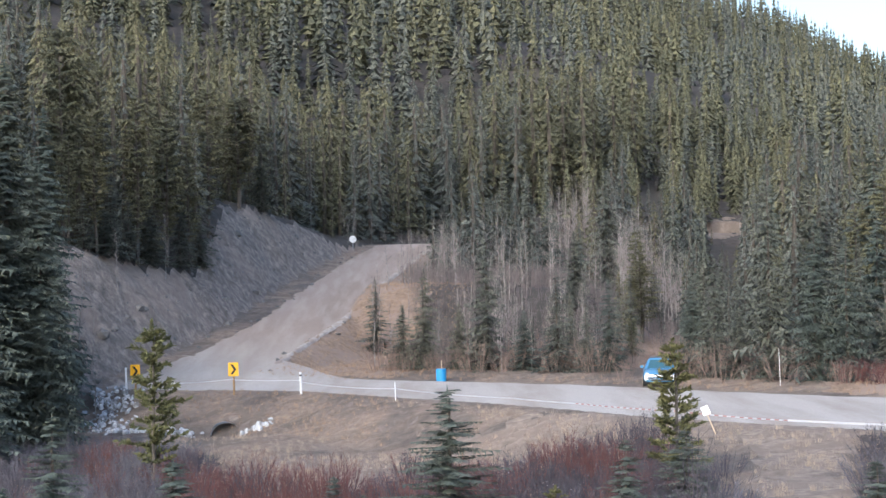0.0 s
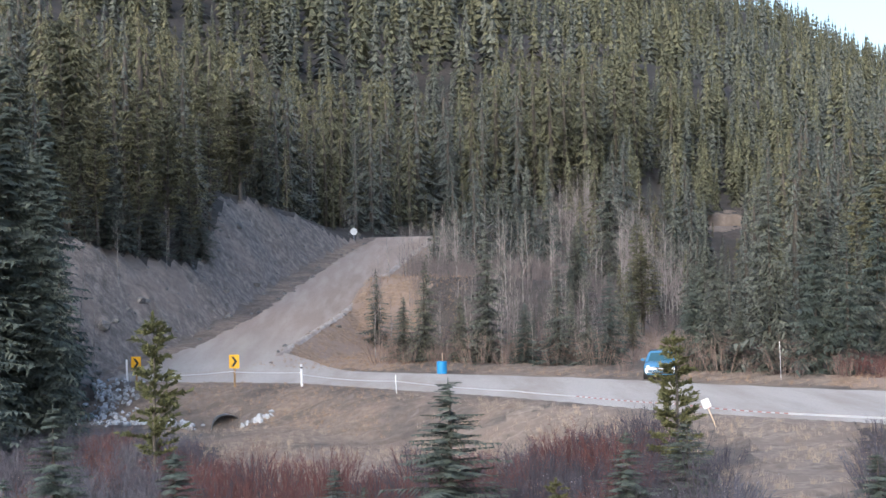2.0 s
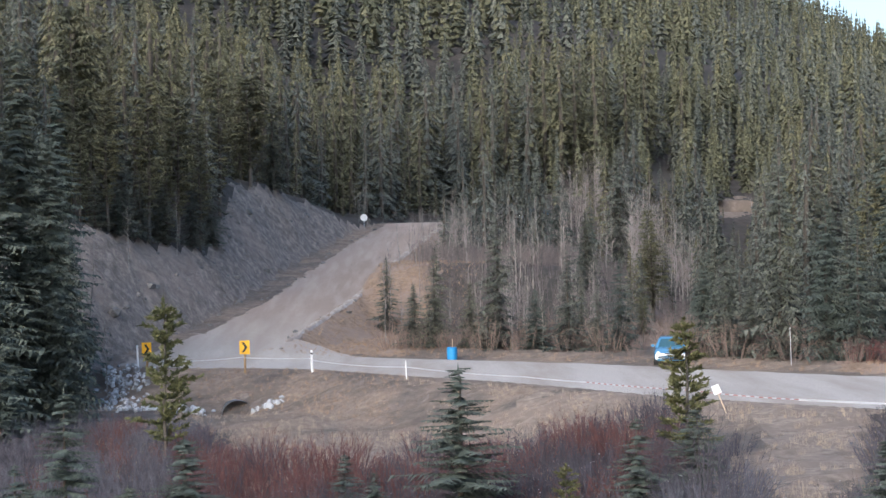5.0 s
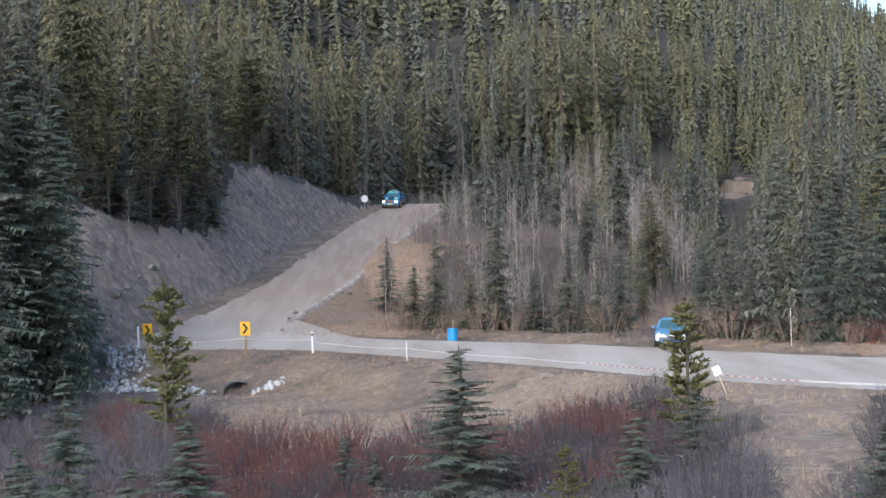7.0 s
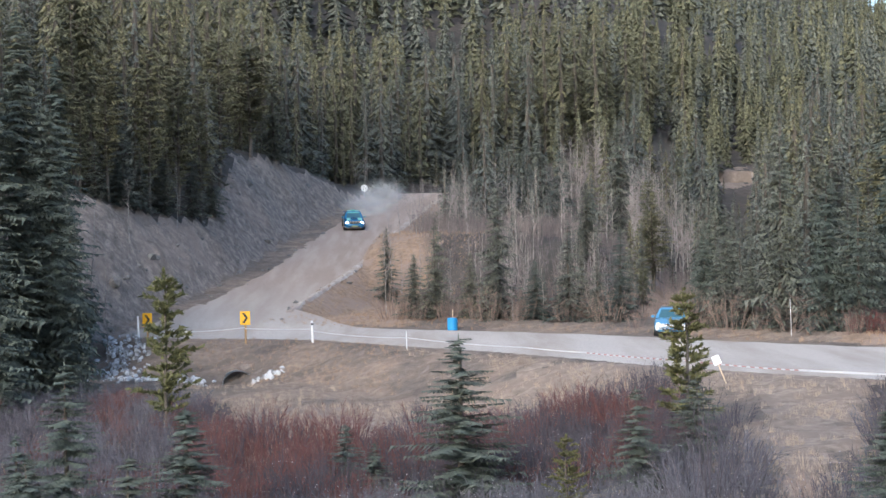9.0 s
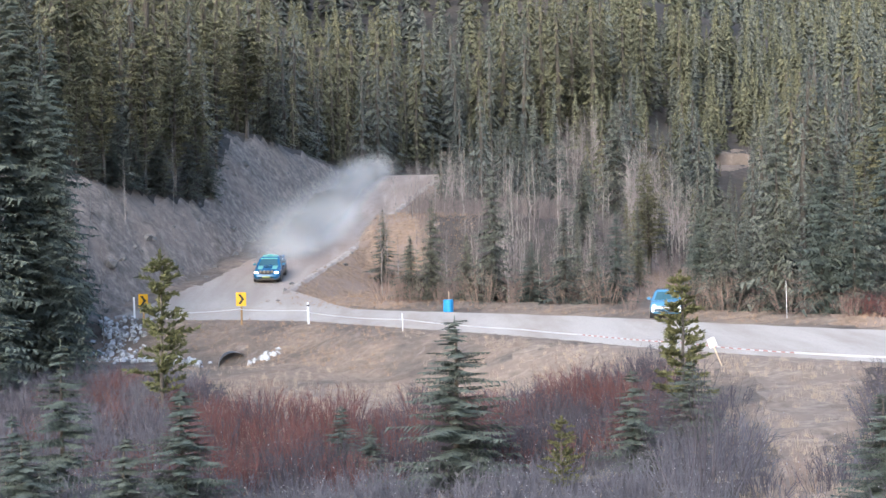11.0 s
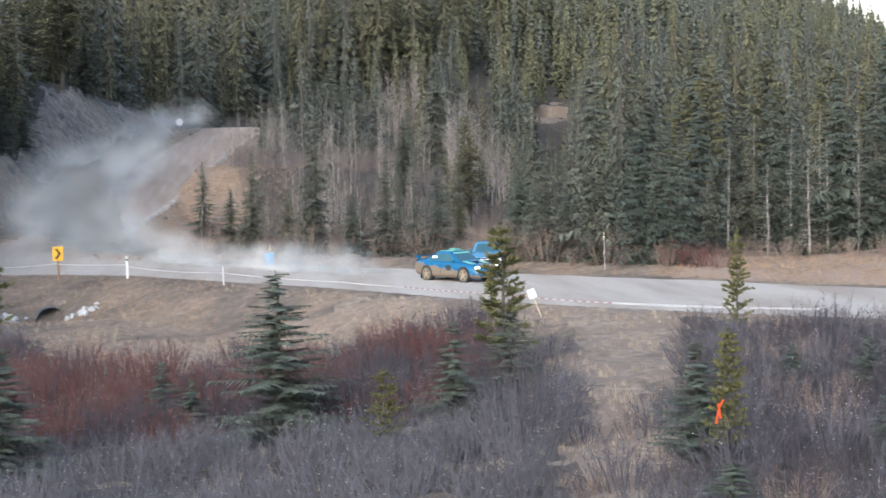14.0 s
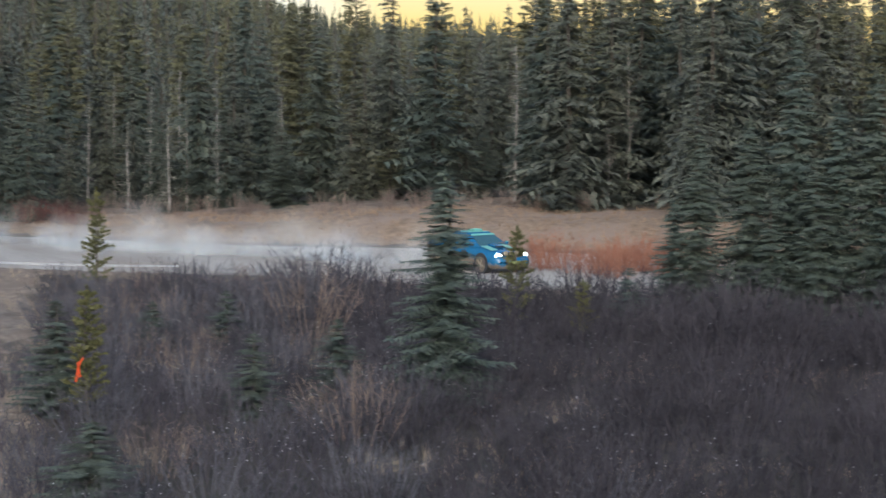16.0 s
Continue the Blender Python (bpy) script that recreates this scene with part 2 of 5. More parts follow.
def earth_material():
    m, nt, b = material("meadow_earth", 0.95)
    fine, mid = tex(nt, 2.2, 8, 0.75, "Position"), tex(nt, 0.16, 5, 0.65, "Position")
    streak = tex(nt, 0.5, 5, 0.6, "Position", (0.25, 1.2, 1))
    soil = ramp(nt, fine, [(0.30, (0.105, 0.084, 0.070)), (0.55, (0.175, 0.142, 0.118)), (0.75, (0.26, 0.212, 0.172))])
    straw = ramp(nt, fine, [(0.30, (0.18, 0.130, 0.098)), (0.7, (0.37, 0.29, 0.22))])
    col = mixed(nt, ramp(nt, mid, [(0.42, (0, 0, 0)), (0.60, (1, 1, 1))]), soil, straw)
    col = mixed(nt, ramp(nt, streak, [(0.5, (0, 0, 0)), (0.72, (0.7, 0.7, 0.7))]), col, (0.10, 0.075, 0.06))
    # steep faces show the raw stony cut
    geo = nt.nodes.new("ShaderNodeNewGeometry")
    sep = nt.nodes.new("ShaderNodeSeparateXYZ")
    nt.links.new(geo.outputs["True Normal"], sep.inputs[0])
    cut = ramp(nt, tex(nt, 1.4, 8, 0.75, "Position"), [(0.30, (0.085, 0.07, 0.06)), (0.5, (0.225, 0.185, 0.158)), (0.68, (0.44, 0.36, 0.295))])
    cut = mixed(nt, ramp(nt, tex(nt, 0.12, 4, 0.6, "Position"), [(0.50, (0, 0, 0)), (0.66, (0.75, 0.75, 0.75))]), cut, (0.33, 0.255, 0.21))
    col = mixed(nt, ramp(nt, sep.outputs["Z"], [(0.76, (1, 1, 1)), (0.90, (0, 0, 0))]), col, cut)
    nt.links.new(col, b.inputs["Base Color"])
    bumped(nt, b, fine, 1.0, 0.22)
    return m


EARTH = earth_material()


def build_ground():
    xs = steps(-1400, -32, 44, 1400, 0.55)
    ys = steps(-500, 28, 210, 1900, 0.55)
    gx, gy = np.meshgrid(xs, ys)
    z = ground_height(gx.ravel(), gy.ravel(), True)
    # clods and tussocks
    z = z + 0.05 * np.random.RandomState(4).randn(len(z)) * (np.abs(in_flat(gx.ravel(), gy.ravel())) > 0.6)
    nx, ny = len(xs), len(ys)
    i = (np.arange(ny - 1)[:, None] * nx + np.arange(nx - 1)[None]).ravel()
    faces = np.stack([i, i + 1, i + nx + 1, i + nx], 1)
    ob = new("ground", mesh_np("ground", np.stack([gx.ravel(), gy.ravel(), z], 1), faces, EARTH, True))
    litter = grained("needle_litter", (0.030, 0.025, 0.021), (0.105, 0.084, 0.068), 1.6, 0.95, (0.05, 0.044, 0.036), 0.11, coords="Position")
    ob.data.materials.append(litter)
    turf = grained("tawny_turf", (0.15, 0.10, 0.066), (0.34, 0.242, 0.165), 2.5, 0.95, (0.27, 0.20, 0.155), 0.4, coords="Position")
    ob.data.materials.append(turf)
    ob.data.materials.append(grained("straw_turf", (0.125, 0.094, 0.072), (0.33, 0.262, 0.202), 2.2, 0.95, (0.20, 0.152, 0.118), 0.5, coords="Position"))
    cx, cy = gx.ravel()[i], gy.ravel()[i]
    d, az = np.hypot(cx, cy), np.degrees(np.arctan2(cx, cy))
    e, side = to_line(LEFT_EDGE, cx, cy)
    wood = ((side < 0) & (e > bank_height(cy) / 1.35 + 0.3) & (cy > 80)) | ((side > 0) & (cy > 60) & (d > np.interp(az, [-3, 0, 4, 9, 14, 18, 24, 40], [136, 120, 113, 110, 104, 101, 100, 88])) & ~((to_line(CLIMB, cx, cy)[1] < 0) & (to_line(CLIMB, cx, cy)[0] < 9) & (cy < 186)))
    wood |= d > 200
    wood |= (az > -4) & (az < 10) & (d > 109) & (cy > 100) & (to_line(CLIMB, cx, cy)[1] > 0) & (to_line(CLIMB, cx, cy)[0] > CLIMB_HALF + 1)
    c, side_c = to_line(CLIMB, cx, cy)
    flat = in_flat(cx, cy)
    verge = (to_line(NEAR_EDGE, cx, cy)[1] < 0) & (flat > 0.4) & (side_c > 0) & (cy > 40) & (((az > 12) & (flat < 11 + 2 * wave(cx, cy, 8, 6))) | ((c < CLIMB_HALF + 7.5 - 0.10 * (cy - 104) + wave(cx, cy, 5, 7)) & (cy > 104) & (cy < 168)) | ((np.abs(az - 6.3 - 0.4 * wave(cx, cy, 6, 6)) < 0.7) & (d > 104) & (d < 126)))
    rag = wave(cx, cy, 7, 33) + 0.6 * wave(cx, cy, 2.4, 34)
    straw = (to_line(NEAR_EDGE, cx, cy)[1] > 0) & (flat > 0.6) & (cy > 24) & (((np.abs(az - 11 - 1.3 * rag) < 1.5) & (cy < 70)) | ((np.abs(d - 71 - 2 * rag) < 5.5) & (az < 11) & (az > -7)))
    straw |= (np.abs(az - 9.1 - 0.5 * rag) < 0.6) & (np.abs(d - 199 - 4 * rag) < 6)
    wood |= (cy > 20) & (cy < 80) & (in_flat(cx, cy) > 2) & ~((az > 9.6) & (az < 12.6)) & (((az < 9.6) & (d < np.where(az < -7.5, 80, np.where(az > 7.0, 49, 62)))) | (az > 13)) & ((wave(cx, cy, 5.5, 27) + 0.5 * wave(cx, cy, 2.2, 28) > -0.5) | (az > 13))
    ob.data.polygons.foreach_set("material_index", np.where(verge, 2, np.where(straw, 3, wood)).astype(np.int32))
    tagged(ob, "brown meadow and wooded hillside with a raw cut bank", "ground", kind="structure")


def gravel_material():
    m, nt, b = material("packed_gravel", 0.92)
    fine = tex(nt, 9, 6, 0.8, "Position")
    ruts = tex(nt, 0.35, 4, 0.6, "Object", (1.0, 0.12, 1))
    col = ramp(nt, fine, [(0.28, (0.32, 0.287, 0.25)), (0.72, (0.56, 0.51, 0.455))])
    col = mixed(nt, ramp(nt, ruts, [(0.40, (0, 0, 0)), (0.65, (0.8, 0.8, 0.8))]), col, (0.30, 0.245, 0.20))
    # browner clay on the climb
    sep = nt.nodes.new("ShaderNodeSeparateXYZ")
    nt.links.new(nt.nodes.new("ShaderNodeNewGeometry").outputs["Position"], sep.inputs[0])
    place = nt.nodes.new("ShaderNodeMapRange")
    for k, v in (("From Min", 104.0), ("From Max", 122.0), ("To Min", 0.0), ("To Max", 1.0)):
        place.inputs[k].default_value = v
    nt.links.new(sep.outputs["Y"], place.inputs["Value"])
    clay = ramp(nt, fine, [(0.3, (0.245, 0.188, 0.152)), (0.7, (0.40, 0.318, 0.265))])
    clay = mixed(nt, ramp(nt, tex(nt, 0.22, 4, 0.6, "Object", (1.0, 0.2, 1)), [(0.45, (0, 0, 0)), (0.65, (0.6, 0.6, 0.6))]), clay, (0.23, 0.175, 0.14))
    track = tex(nt, 1.0, 3, 0.55, "Object", (1.3, 0.07, 1))
    clay = mixed(nt, ramp(nt, track, [(0.45, (0, 0, 0)), (0.66, (0.5, 0.5, 0.5))]), clay, (0.43, 0.365, 0.31))
    col = mixed(nt, place.outputs["Result"], col, clay)
    nt.links.new(col, b.inputs["Base Color"])
    bumped(nt, b, fine, 0.5, 0.03)
    return m


GRAVEL = gravel_material()


def strip(a, b, n, m):
    """Rows across from polyline a to polyline b, n along and m across."""
    def along(p, k):
        p = np.asarray(p, float)
        s = np.r_[0, np.cumsum(np.hypot(*np.diff(p, axis=0).T))]
        q = np.linspace(0, s[-1], k)
        return np.stack([np.interp(q, s, p[:, 0]), np.interp(q, s, p[:, 1])], 1)
    pa, pb = along(a, n), along(b, n)
    w = np.linspace(0, 1, m)[None, :, None]
    p = (pa[:, None] * (1 - w) + pb[:, None] * w).reshape(-1, 2)
    i = (np.arange(n - 1)[:, None] * m + np.arange(m - 1)[None]).ravel()
    return p, np.stack([i, i + 1, i + m + 1, i + m], 1)


def ridge_row(way, r):
    """A low row of pale loose gravel that the grader left along the climb's open side."""
    p, f = strip(way + (-0.42, 0), way + (0.12, 0), 220, 7)
    keep = (p[:, 1] > 108.5) & (p[:, 1] < 171)
    lift = np.tile([-0.03, 0.03, 0.05, 0.05, 0.03, -0.02, -0.12], 220) * (1 + 0.8 * wave(p[:, 0], p[:, 1], 2.2, 51)) + 0.025 * r.randn(len(p))
    z = climb_height(p[:, 1]) + 0.01 + lift
    f = f[keep[f].all(axis=1)]
    pale = grained("pale_loose_gravel", (0.27, 0.225, 0.19), (0.52, 0.455, 0.395), 3, 0.95, (0.30, 0.24, 0.20), 0.6, coords="Position")
    ob = new("gravel_windrow", mesh_np("gravel_windrow", np.c_[p, z], f[:, ::-1], pale, True))
    tagged(ob, "low ridge of pale loose gravel along the climbing road", "gravel", kind="stuff")


def build_roads():
    p, f = strip(NEAR_EDGE, FAR_EDGE, 130, 26)
    r = np.random.RandomState(5)
    z = ground_height(p[:, 0], p[:, 1]) + 0.012 + 0.01 * r.randn(len(p))
    edge = np.tile(np.r_[1, np.zeros(24), 1], 130).astype(bool)
    edge &= ~((to_line(CLIMB, p[:, 0], p[:, 1])[0] < 5.5) & (p[:, 1] > 105))
    z[edge] = ground_height(p[edge, 0], p[edge, 1], True) - 0.05
    ob = new("road", mesh_np("road", np.c_[p, z], f, GRAVEL, True))
    tagged(ob, "pale packed gravel road with tyre ruts across the valley floor", "road", kind="structure")
    c = np.asarray(CLIMB, float)
    way = np.gradient(c, axis=0)
    way /= np.hypot(way[:, 0], way[:, 1])[:, None]
    nrm = np.stack([-way[:, 1], way[:, 0]], 1)
    p, f = strip(c + nrm * CLIMB_HALF, c - nrm * CLIMB_HALF, 110, 13)
    z = climb_height(p[:, 1]) + 0.03 + 0.012 * r.randn(len(p))
    across = np.tile(np.linspace(-1, 1, 13), 110)
    z = z - 0.10 * np.abs(across) ** 6
    z[:26] -= 0.15
    ob = new("road_climb", mesh_np("road_climb", np.c_[p, z], f[:, ::-1], GRAVEL, True))
    ridge_row(c - nrm * (CLIMB_HALF + 0.05), r)
    tagged(ob, "steep brown gravel road climbing to a crest in the woods", "road", kind="structure")


build_ground()
build_roads()

# ---------- plants ----------
def conifer(seed, h, r, levels, per, sub, base=0.04, droop=0.35, shape=0.85, clump=0.0, lean=0.0, hang=True, gaps=0.0, fine=1.0, sag=1.0):
    """Crown triangles of a conifer: whorls of ragged, drooping boughs."""
    g = np.random.RandomState(seed)
    V, F = [], []
    for i in range(levels):
        u = (i + g.uniform(-0.3, 0.3)) / levels
        u = min(max(u, 0), 0.995)
        z0 = h * (base + (1 - base) * u)
        if gaps and 0.15 < u < 0.9 and g.rand() < gaps:
            continue
        if clump:
            reach = r * math.sin(math.pi * min(1, (0.16 + 0.84 * (1 - u)) ** 0.9)) ** 0.7 * (0.55 + 0.45 * (1 - u))
        else:
            reach = r * (1 - u) ** shape
        reach = reach * g.uniform(0.75, 1.12) + 0.03 * r
        for k in range(per):
            if g.rand() < 0.10 + 0.25 * clump:
                continue
            a = g.uniform(0, 2 * math.pi)
            L = reach * g.uniform(0.6, 1.18)
            dx, dy = math.cos(a), math.sin(a)
            dr = droop * g.uniform(0.5, 1.4) * (1.15 - 0.9 * u)
            zz = z0 + g.uniform(-0.5, 0.5) * h / levels
            s = np.linspace(0.05 if not clump else 0.3, 1, sub + 1)
            px, py = dx * L * s, dy * L * s
            pz = zz - dr * L * s + 0.28 * dr * L * s ** 3 + (0.35 * L * s * clump)
            w = (L * (0.34 + 0.12 * clump) * (1.0 - 0.7 * s) + 0.04 * r) * fine
            seg = L / sub
            for j in range(sub):
                for side in (-1, 1):
                    for half in ((0.0, 0.5) if hang else (0.1,)):
                        q = min(0.98, s[j] + half / sub + g.uniform(0, 0.2) / sub)
                        ox, oy, oz = dx * L * q, dy * L * q, np.interp(q, s, pz)
                        wj = w[j] * g.uniform(0.7, 1.35)
                        fwd = wj * g.uniform(0.35, 0.8)
                        thick = seg * (0.20 if hang else 0.5)
                        b = len(V)
                        V += [(ox - dx * thick, oy - dy * thick, oz + 0.01 * r), (ox + dx * thick, oy + dy * thick, oz - 0.01 * r),
                              (ox + dx * fwd - side * dy * wj, oy + dy * fwd + side * dx * wj, oz - wj * sag * g.uniform(0.1, 1.0))]
                        F.append((b, b + 1, b + 2))
                if hang:
                    b = len(V)
                    wj = w[j] * g.uniform(0.5, 1.0)
                    V += [(px[j], py[j], pz[j] + 0.05 * wj), (px[j + 1], py[j + 1], pz[j + 1]), (px[j] + dx * seg * 0.6, py[j] + dy * seg * 0.6, pz[j] - wj * sag * g.uniform(0.3, 0.8))]
                    F.append((b, b + 1, b + 2))
    V = np.array(V)
    # the leader
    b = len(V)
    top = np.array([(0.005 * h, 0, h * 0.95), (-0.003 * h, 0.004 * h, h * 0.95), (-0.003 * h, -0.004 * h, h * 0.95), (0, 0, h * 1.02)])
    V = np.vstack([V, top])
    F += [(b, b + 1, b + 3), (b + 1, b + 2, b + 3), (b + 2, b, b + 3)]
    V[:, 0] += lean * V[:, 2]
    return V, np.array(F)


def shingled(seed, r, levels, per, base=0.04, shape=0.75, split=1, bulge=0.0):
    """Crown of a far conifer one metre high: steep, overlapping, ragged bough tips."""
    g = np.random.RandomState(seed)
    V, F = [], []
    dz = (1 - base) / levels
    for i in range(levels):
        u = (i + g.uniform(-0.4, 0.4)) / levels
        z = base + (1 - base) * min(max(u, 0.0), 0.98)
        reach = r * ((1 - u) ** shape if not bulge else (1 - u) ** 0.5 * (0.45 + 0.55 * min(1, u * 5 + bulge)))
        reach = max(0.010, reach * g.uniform(0.8, 1.15))
        turn = g.uniform(0, 6.283)
        for k in range(per):
            a = turn + 6.283 * k / per + g.uniform(-0.3, 0.3)
            L = reach * g.uniform(0.65, 1.2)
            w = 6.283 * reach / per * g.uniform(0.55, 0.95) + 0.004
            drop = dz * g.uniform(0.2, 0.9) + 0.22 * L
            ca, sa = math.cos(a), math.sin(a)
            for _ in range(split):
                q = g.uniform(-0.5, 0.5) * w * (split > 1)
                ww = w / (1.9 if split > 1 else 1.0)
                b = len(V)
                V += [(0.25 * L * ca - q * sa * 0.4, 0.25 * L * sa + q * ca * 0.4, z + dz * 0.45),
                      (L * ca - (q - 0.5 * ww) * sa, L * sa + (q - 0.5 * ww) * ca, z - drop * g.uniform(0.6, 1.1)),
                      (L * ca - (q + 0.5 * ww) * sa, L * sa + (q + 0.5 * ww) * ca, z - drop * g.uniform(0.6, 1.1))]
                F.append((b, b + 1, b + 2))
    b = len(V)
    V += [(0.006, 0, 0.95), (-0.004, 0.005, 0.95), (0, -0.004, 1.03)]
    F.append((b, b + 1, b + 2))
    return np.array(V), np.array(F)


def brushy_pine(seed, h, r, levels=15, per=6, needles_each=26):
    """Crown of a young pine: upswept boughs that end in bottle-brush clumps."""
    g = np.random.RandomState(seed)
    V, F = [], []

    def clump(p, d, L, n):
        for _ in range(n):
            u = g.uniform(0.25, 1.05)
            o = p + d * L * u
            t = g.normal(size=3)
            t = t / np.linalg.norm(t) * 0.8 + d * 0.7 + np.array([0, 0, 0.25])
            t = t / np.linalg.norm(t) * g.uniform(0.07, 0.17)
            k = np.cross(t, g.normal(size=3))
            k = k / np.linalg.norm(k) * 0.038
            b = len(V)
            V.extend([o - k, o + k, o + t])
            F.append((b, b + 1, b + 2))
    for i in range(levels):
        u = (i + g.uniform(-0.25, 0.25)) / levels
        reach = r * (0.25 + 0.75 * (1 - u) ** 0.7) * g.uniform(0.55, 1.1)
        for _ in range(per):
            if g.rand() < 0.22:
                continue
            a = g.uniform(0, 6.283)
            L = reach * g.uniform(0.6, 1.15)
            d = np.array([math.cos(a), math.sin(a), g.uniform(0.15, 0.75)])
            d /= np.linalg.norm(d)
            p = np.array([0, 0, h * (0.14 + 0.84 * u)])
            clump(p, d, L, int(needles_each * (0.5 + 0.7 * L / r)))
    clump(np.array([0, 0, h * 0.86]), np.array([0, 0, 1.0]), h * 0.15, 50)
    return np.array(V), np.array(F)


def tube(points, radii, sides=5):
    """A tapering tube along points."""
    pts, V, F = np.asarray(points, float), [], []
    for i, p in enumerate(pts):
        d = pts[min(i + 1, len(pts) - 1)] - pts[max(i - 1, 0)]
        d /= np.linalg.norm(d) + 1e-9
        u = np.cross(d, (0, 0, 1) if abs(d[2]) < 0.9 else (1, 0, 0))
        u /= np.linalg.norm(u)
        v = np.cross(d, u)
        for k in range(sides):
            a = 2 * math.pi * k / sides
            V.append(p + radii[i] * (math.cos(a) * u + math.sin(a) * v))
    for i in range(len(pts) - 1):
        for k in range(sides):
            a, b = i * sides + k, i * sides + (k + 1) % sides
            F += [(a, b, b + sides), (a, b + sides, a + sides)]
    return np.array(V), np.array(F)


def spike(points, radii, sides=3):
    """A thin stem that ends in a point."""
    v, f = tube(points[:-1], radii[:-1], sides) if len(points) > 2 else (tube_ring(points[0], points[1], radii[0], sides), np.zeros((0, 3), int))
    n = len(v)
    v = np.vstack([v, np.asarray(points[-1], float)[None]])
    cap = [(n - sides + k, n - sides + (k + 1) % sides, n) for k in range(sides)]
    return v, np.vstack([f, np.array(cap)])


def tube_ring(p, q, r, sides):
    d = np.asarray(q, float) - p
    d /= np.linalg.norm(d) + 1e-9
    u = np.cross(d, (0, 0, 1) if abs(d[2]) < 0.9 else (1, 0, 0))
    u /= np.linalg.norm(u)
    w = np.cross(d, u)
    return np.array([p + r * (math.cos(2 * math.pi * k / sides) * u + math.sin(2 * math.pi * k / sides) * w) for k in range(sides)])


def joined(pieces):
    V, F, n = [], [], 0
    for v, f in pieces:
        V.append(v)
        F.append(f + n)
        n += len(v)
    return np.vstack(V), np.vstack(F)


def trunk_of(seed, h, r, top=0.97, dead=0, lean=0.0):
    g = np.random.RandomState(seed + 500)
    z = np.linspace(0, h * top, 7)
    x = np.cumsum(g.uniform(-1, 1, 7)) * 0.006 * h + lean * z
    y = np.cumsum(g.uniform(-1, 1, 7)) * 0.006 * h
    x, y = x - x[0], y - y[0]
    parts = [tube(np.stack([x, y, z - 0.15], 1), r * (1 - 0.9 * z / (h * top)) + 0.008, 7)]
    for _ in range(dead):
        q, a, L = g.uniform(0.08, 0.55) * h, g.uniform(0, 6.28), g.uniform(0.4, 1.1)
        parts.append(tube([(lean * q, 0, q), (lean * q + L * math.cos(a), L * math.sin(a), q - 0.2 * L)], [0.018, 0.005], 3))
    return joined(parts)


def bare_tree(seed, h, limbs=16, twigs=5, lean=0.0, spread=0.28):
    """A leafless aspen: pale stem, rising limbs, fine twigs. Returns the stem, and the limbs with their twigs."""
    g = np.random.RandomState(seed)
    z = np.linspace(0, h, 8)
    x, y = np.cumsum(g.uniform(-1, 1, 8)) * 0.014 * h + lean * z, np.cumsum(g.uniform(-1, 1, 8)) * 0.014 * h
    spine = np.stack([x - x[0], y - y[0], z - 0.1], 1)
    stem = tube(spine, 0.0062 * h * (1 - 0.88 * z / h) + 0.006, 6)
    rest = []
    for _ in range(limbs):
        u = g.uniform(0.28, 0.97)
        p = np.array([np.interp(u * h, z, spine[:, i]) for i in range(3)])
        a, L = g.uniform(0, 6.283), h * spread * (1.1 - u) * g.uniform(0.6, 1.2) + 0.2
        up = g.uniform(0.5, 1.3)
        d = np.array([math.cos(a), math.sin(a), up]) / math.hypot(1, up)
        q, e = p + d * L * 0.55, p + d * L + np.array([0, 0, 0.12 * L])
        rest.append(spike([p, q, e], [0.0042 * h * (1.05 - u) + 0.005, 0.006, 0.003], 3))
        for _ in range(twigs):
            s = g.uniform(0.25, 1)
            o = p + (e - p) * s
            t = d + g.uniform(-0.8, 0.8, 3)
            t /= np.linalg.norm(t)
            rest.append(spike([o, o + t * L * g.uniform(0.2, 0.5)], [0.0045, 0.002], 3))
    return stem, joined(rest)


def bush(seed, h, r, stems=46, twigs=4, thick=0.007, fan=0.5):
    """A leafless shrub: many fine stems that fan out of one stool."""
    g = np.random.RandomState(seed)
    rest = []
    for _ in range(stems):
        a, b = g.uniform(0, 6.283), math.sqrt(g.rand())
        hh = h * g.uniform(0.6, 1.05) * (1 - 0.3 * b)
        base = np.array([math.cos(a) * b * r * 0.55, math.sin(a) * b * r * 0.55, -0.1])
        tip = np.array([math.cos(a) * b * r * (0.55 + fan), math.sin(a) * b * r * (0.55 + fan), hh])
        tip[:2] += g.uniform(-0.12, 0.12, 2) * h
        midp = base * 0.5 + tip * 0.5 + np.array([*(g.uniform(-0.06, 0.06, 2) * h), 0.04 * h])
        rest.append(spike([base, midp, tip], [thick, thick * 0.8, thick * 0.35], 3))
        for _ in range(twigs):
            s = g.uniform(0.35, 0.95)
            o = midp + (tip - midp) * (2 * s - 1) if s > 0.5 else base + (midp - base) * 2 * s
            t = (tip - base) / np.linalg.norm(tip - base) + g.uniform(-1.0, 1.0, 3)
            t /= np.linalg.norm(t)
            rest.append(spike([o, o + t * h * g.uniform(0.12, 0.30)], [thick * 0.55, thick * 0.25], 3))
    return joined(rest)


PLANTS = {}


def tree_kind(key, name, crown, trunk, leaf, bark, crown_name="crown"):
    """Keep the two meshes of one kind of tree, to be shared by its copies."""
    PLANTS[key] = (name, mesh_np(key + "_trunk", *trunk, bark, True), mesh_np(key + "_" + crown_name, *crown, leaf), crown_name)


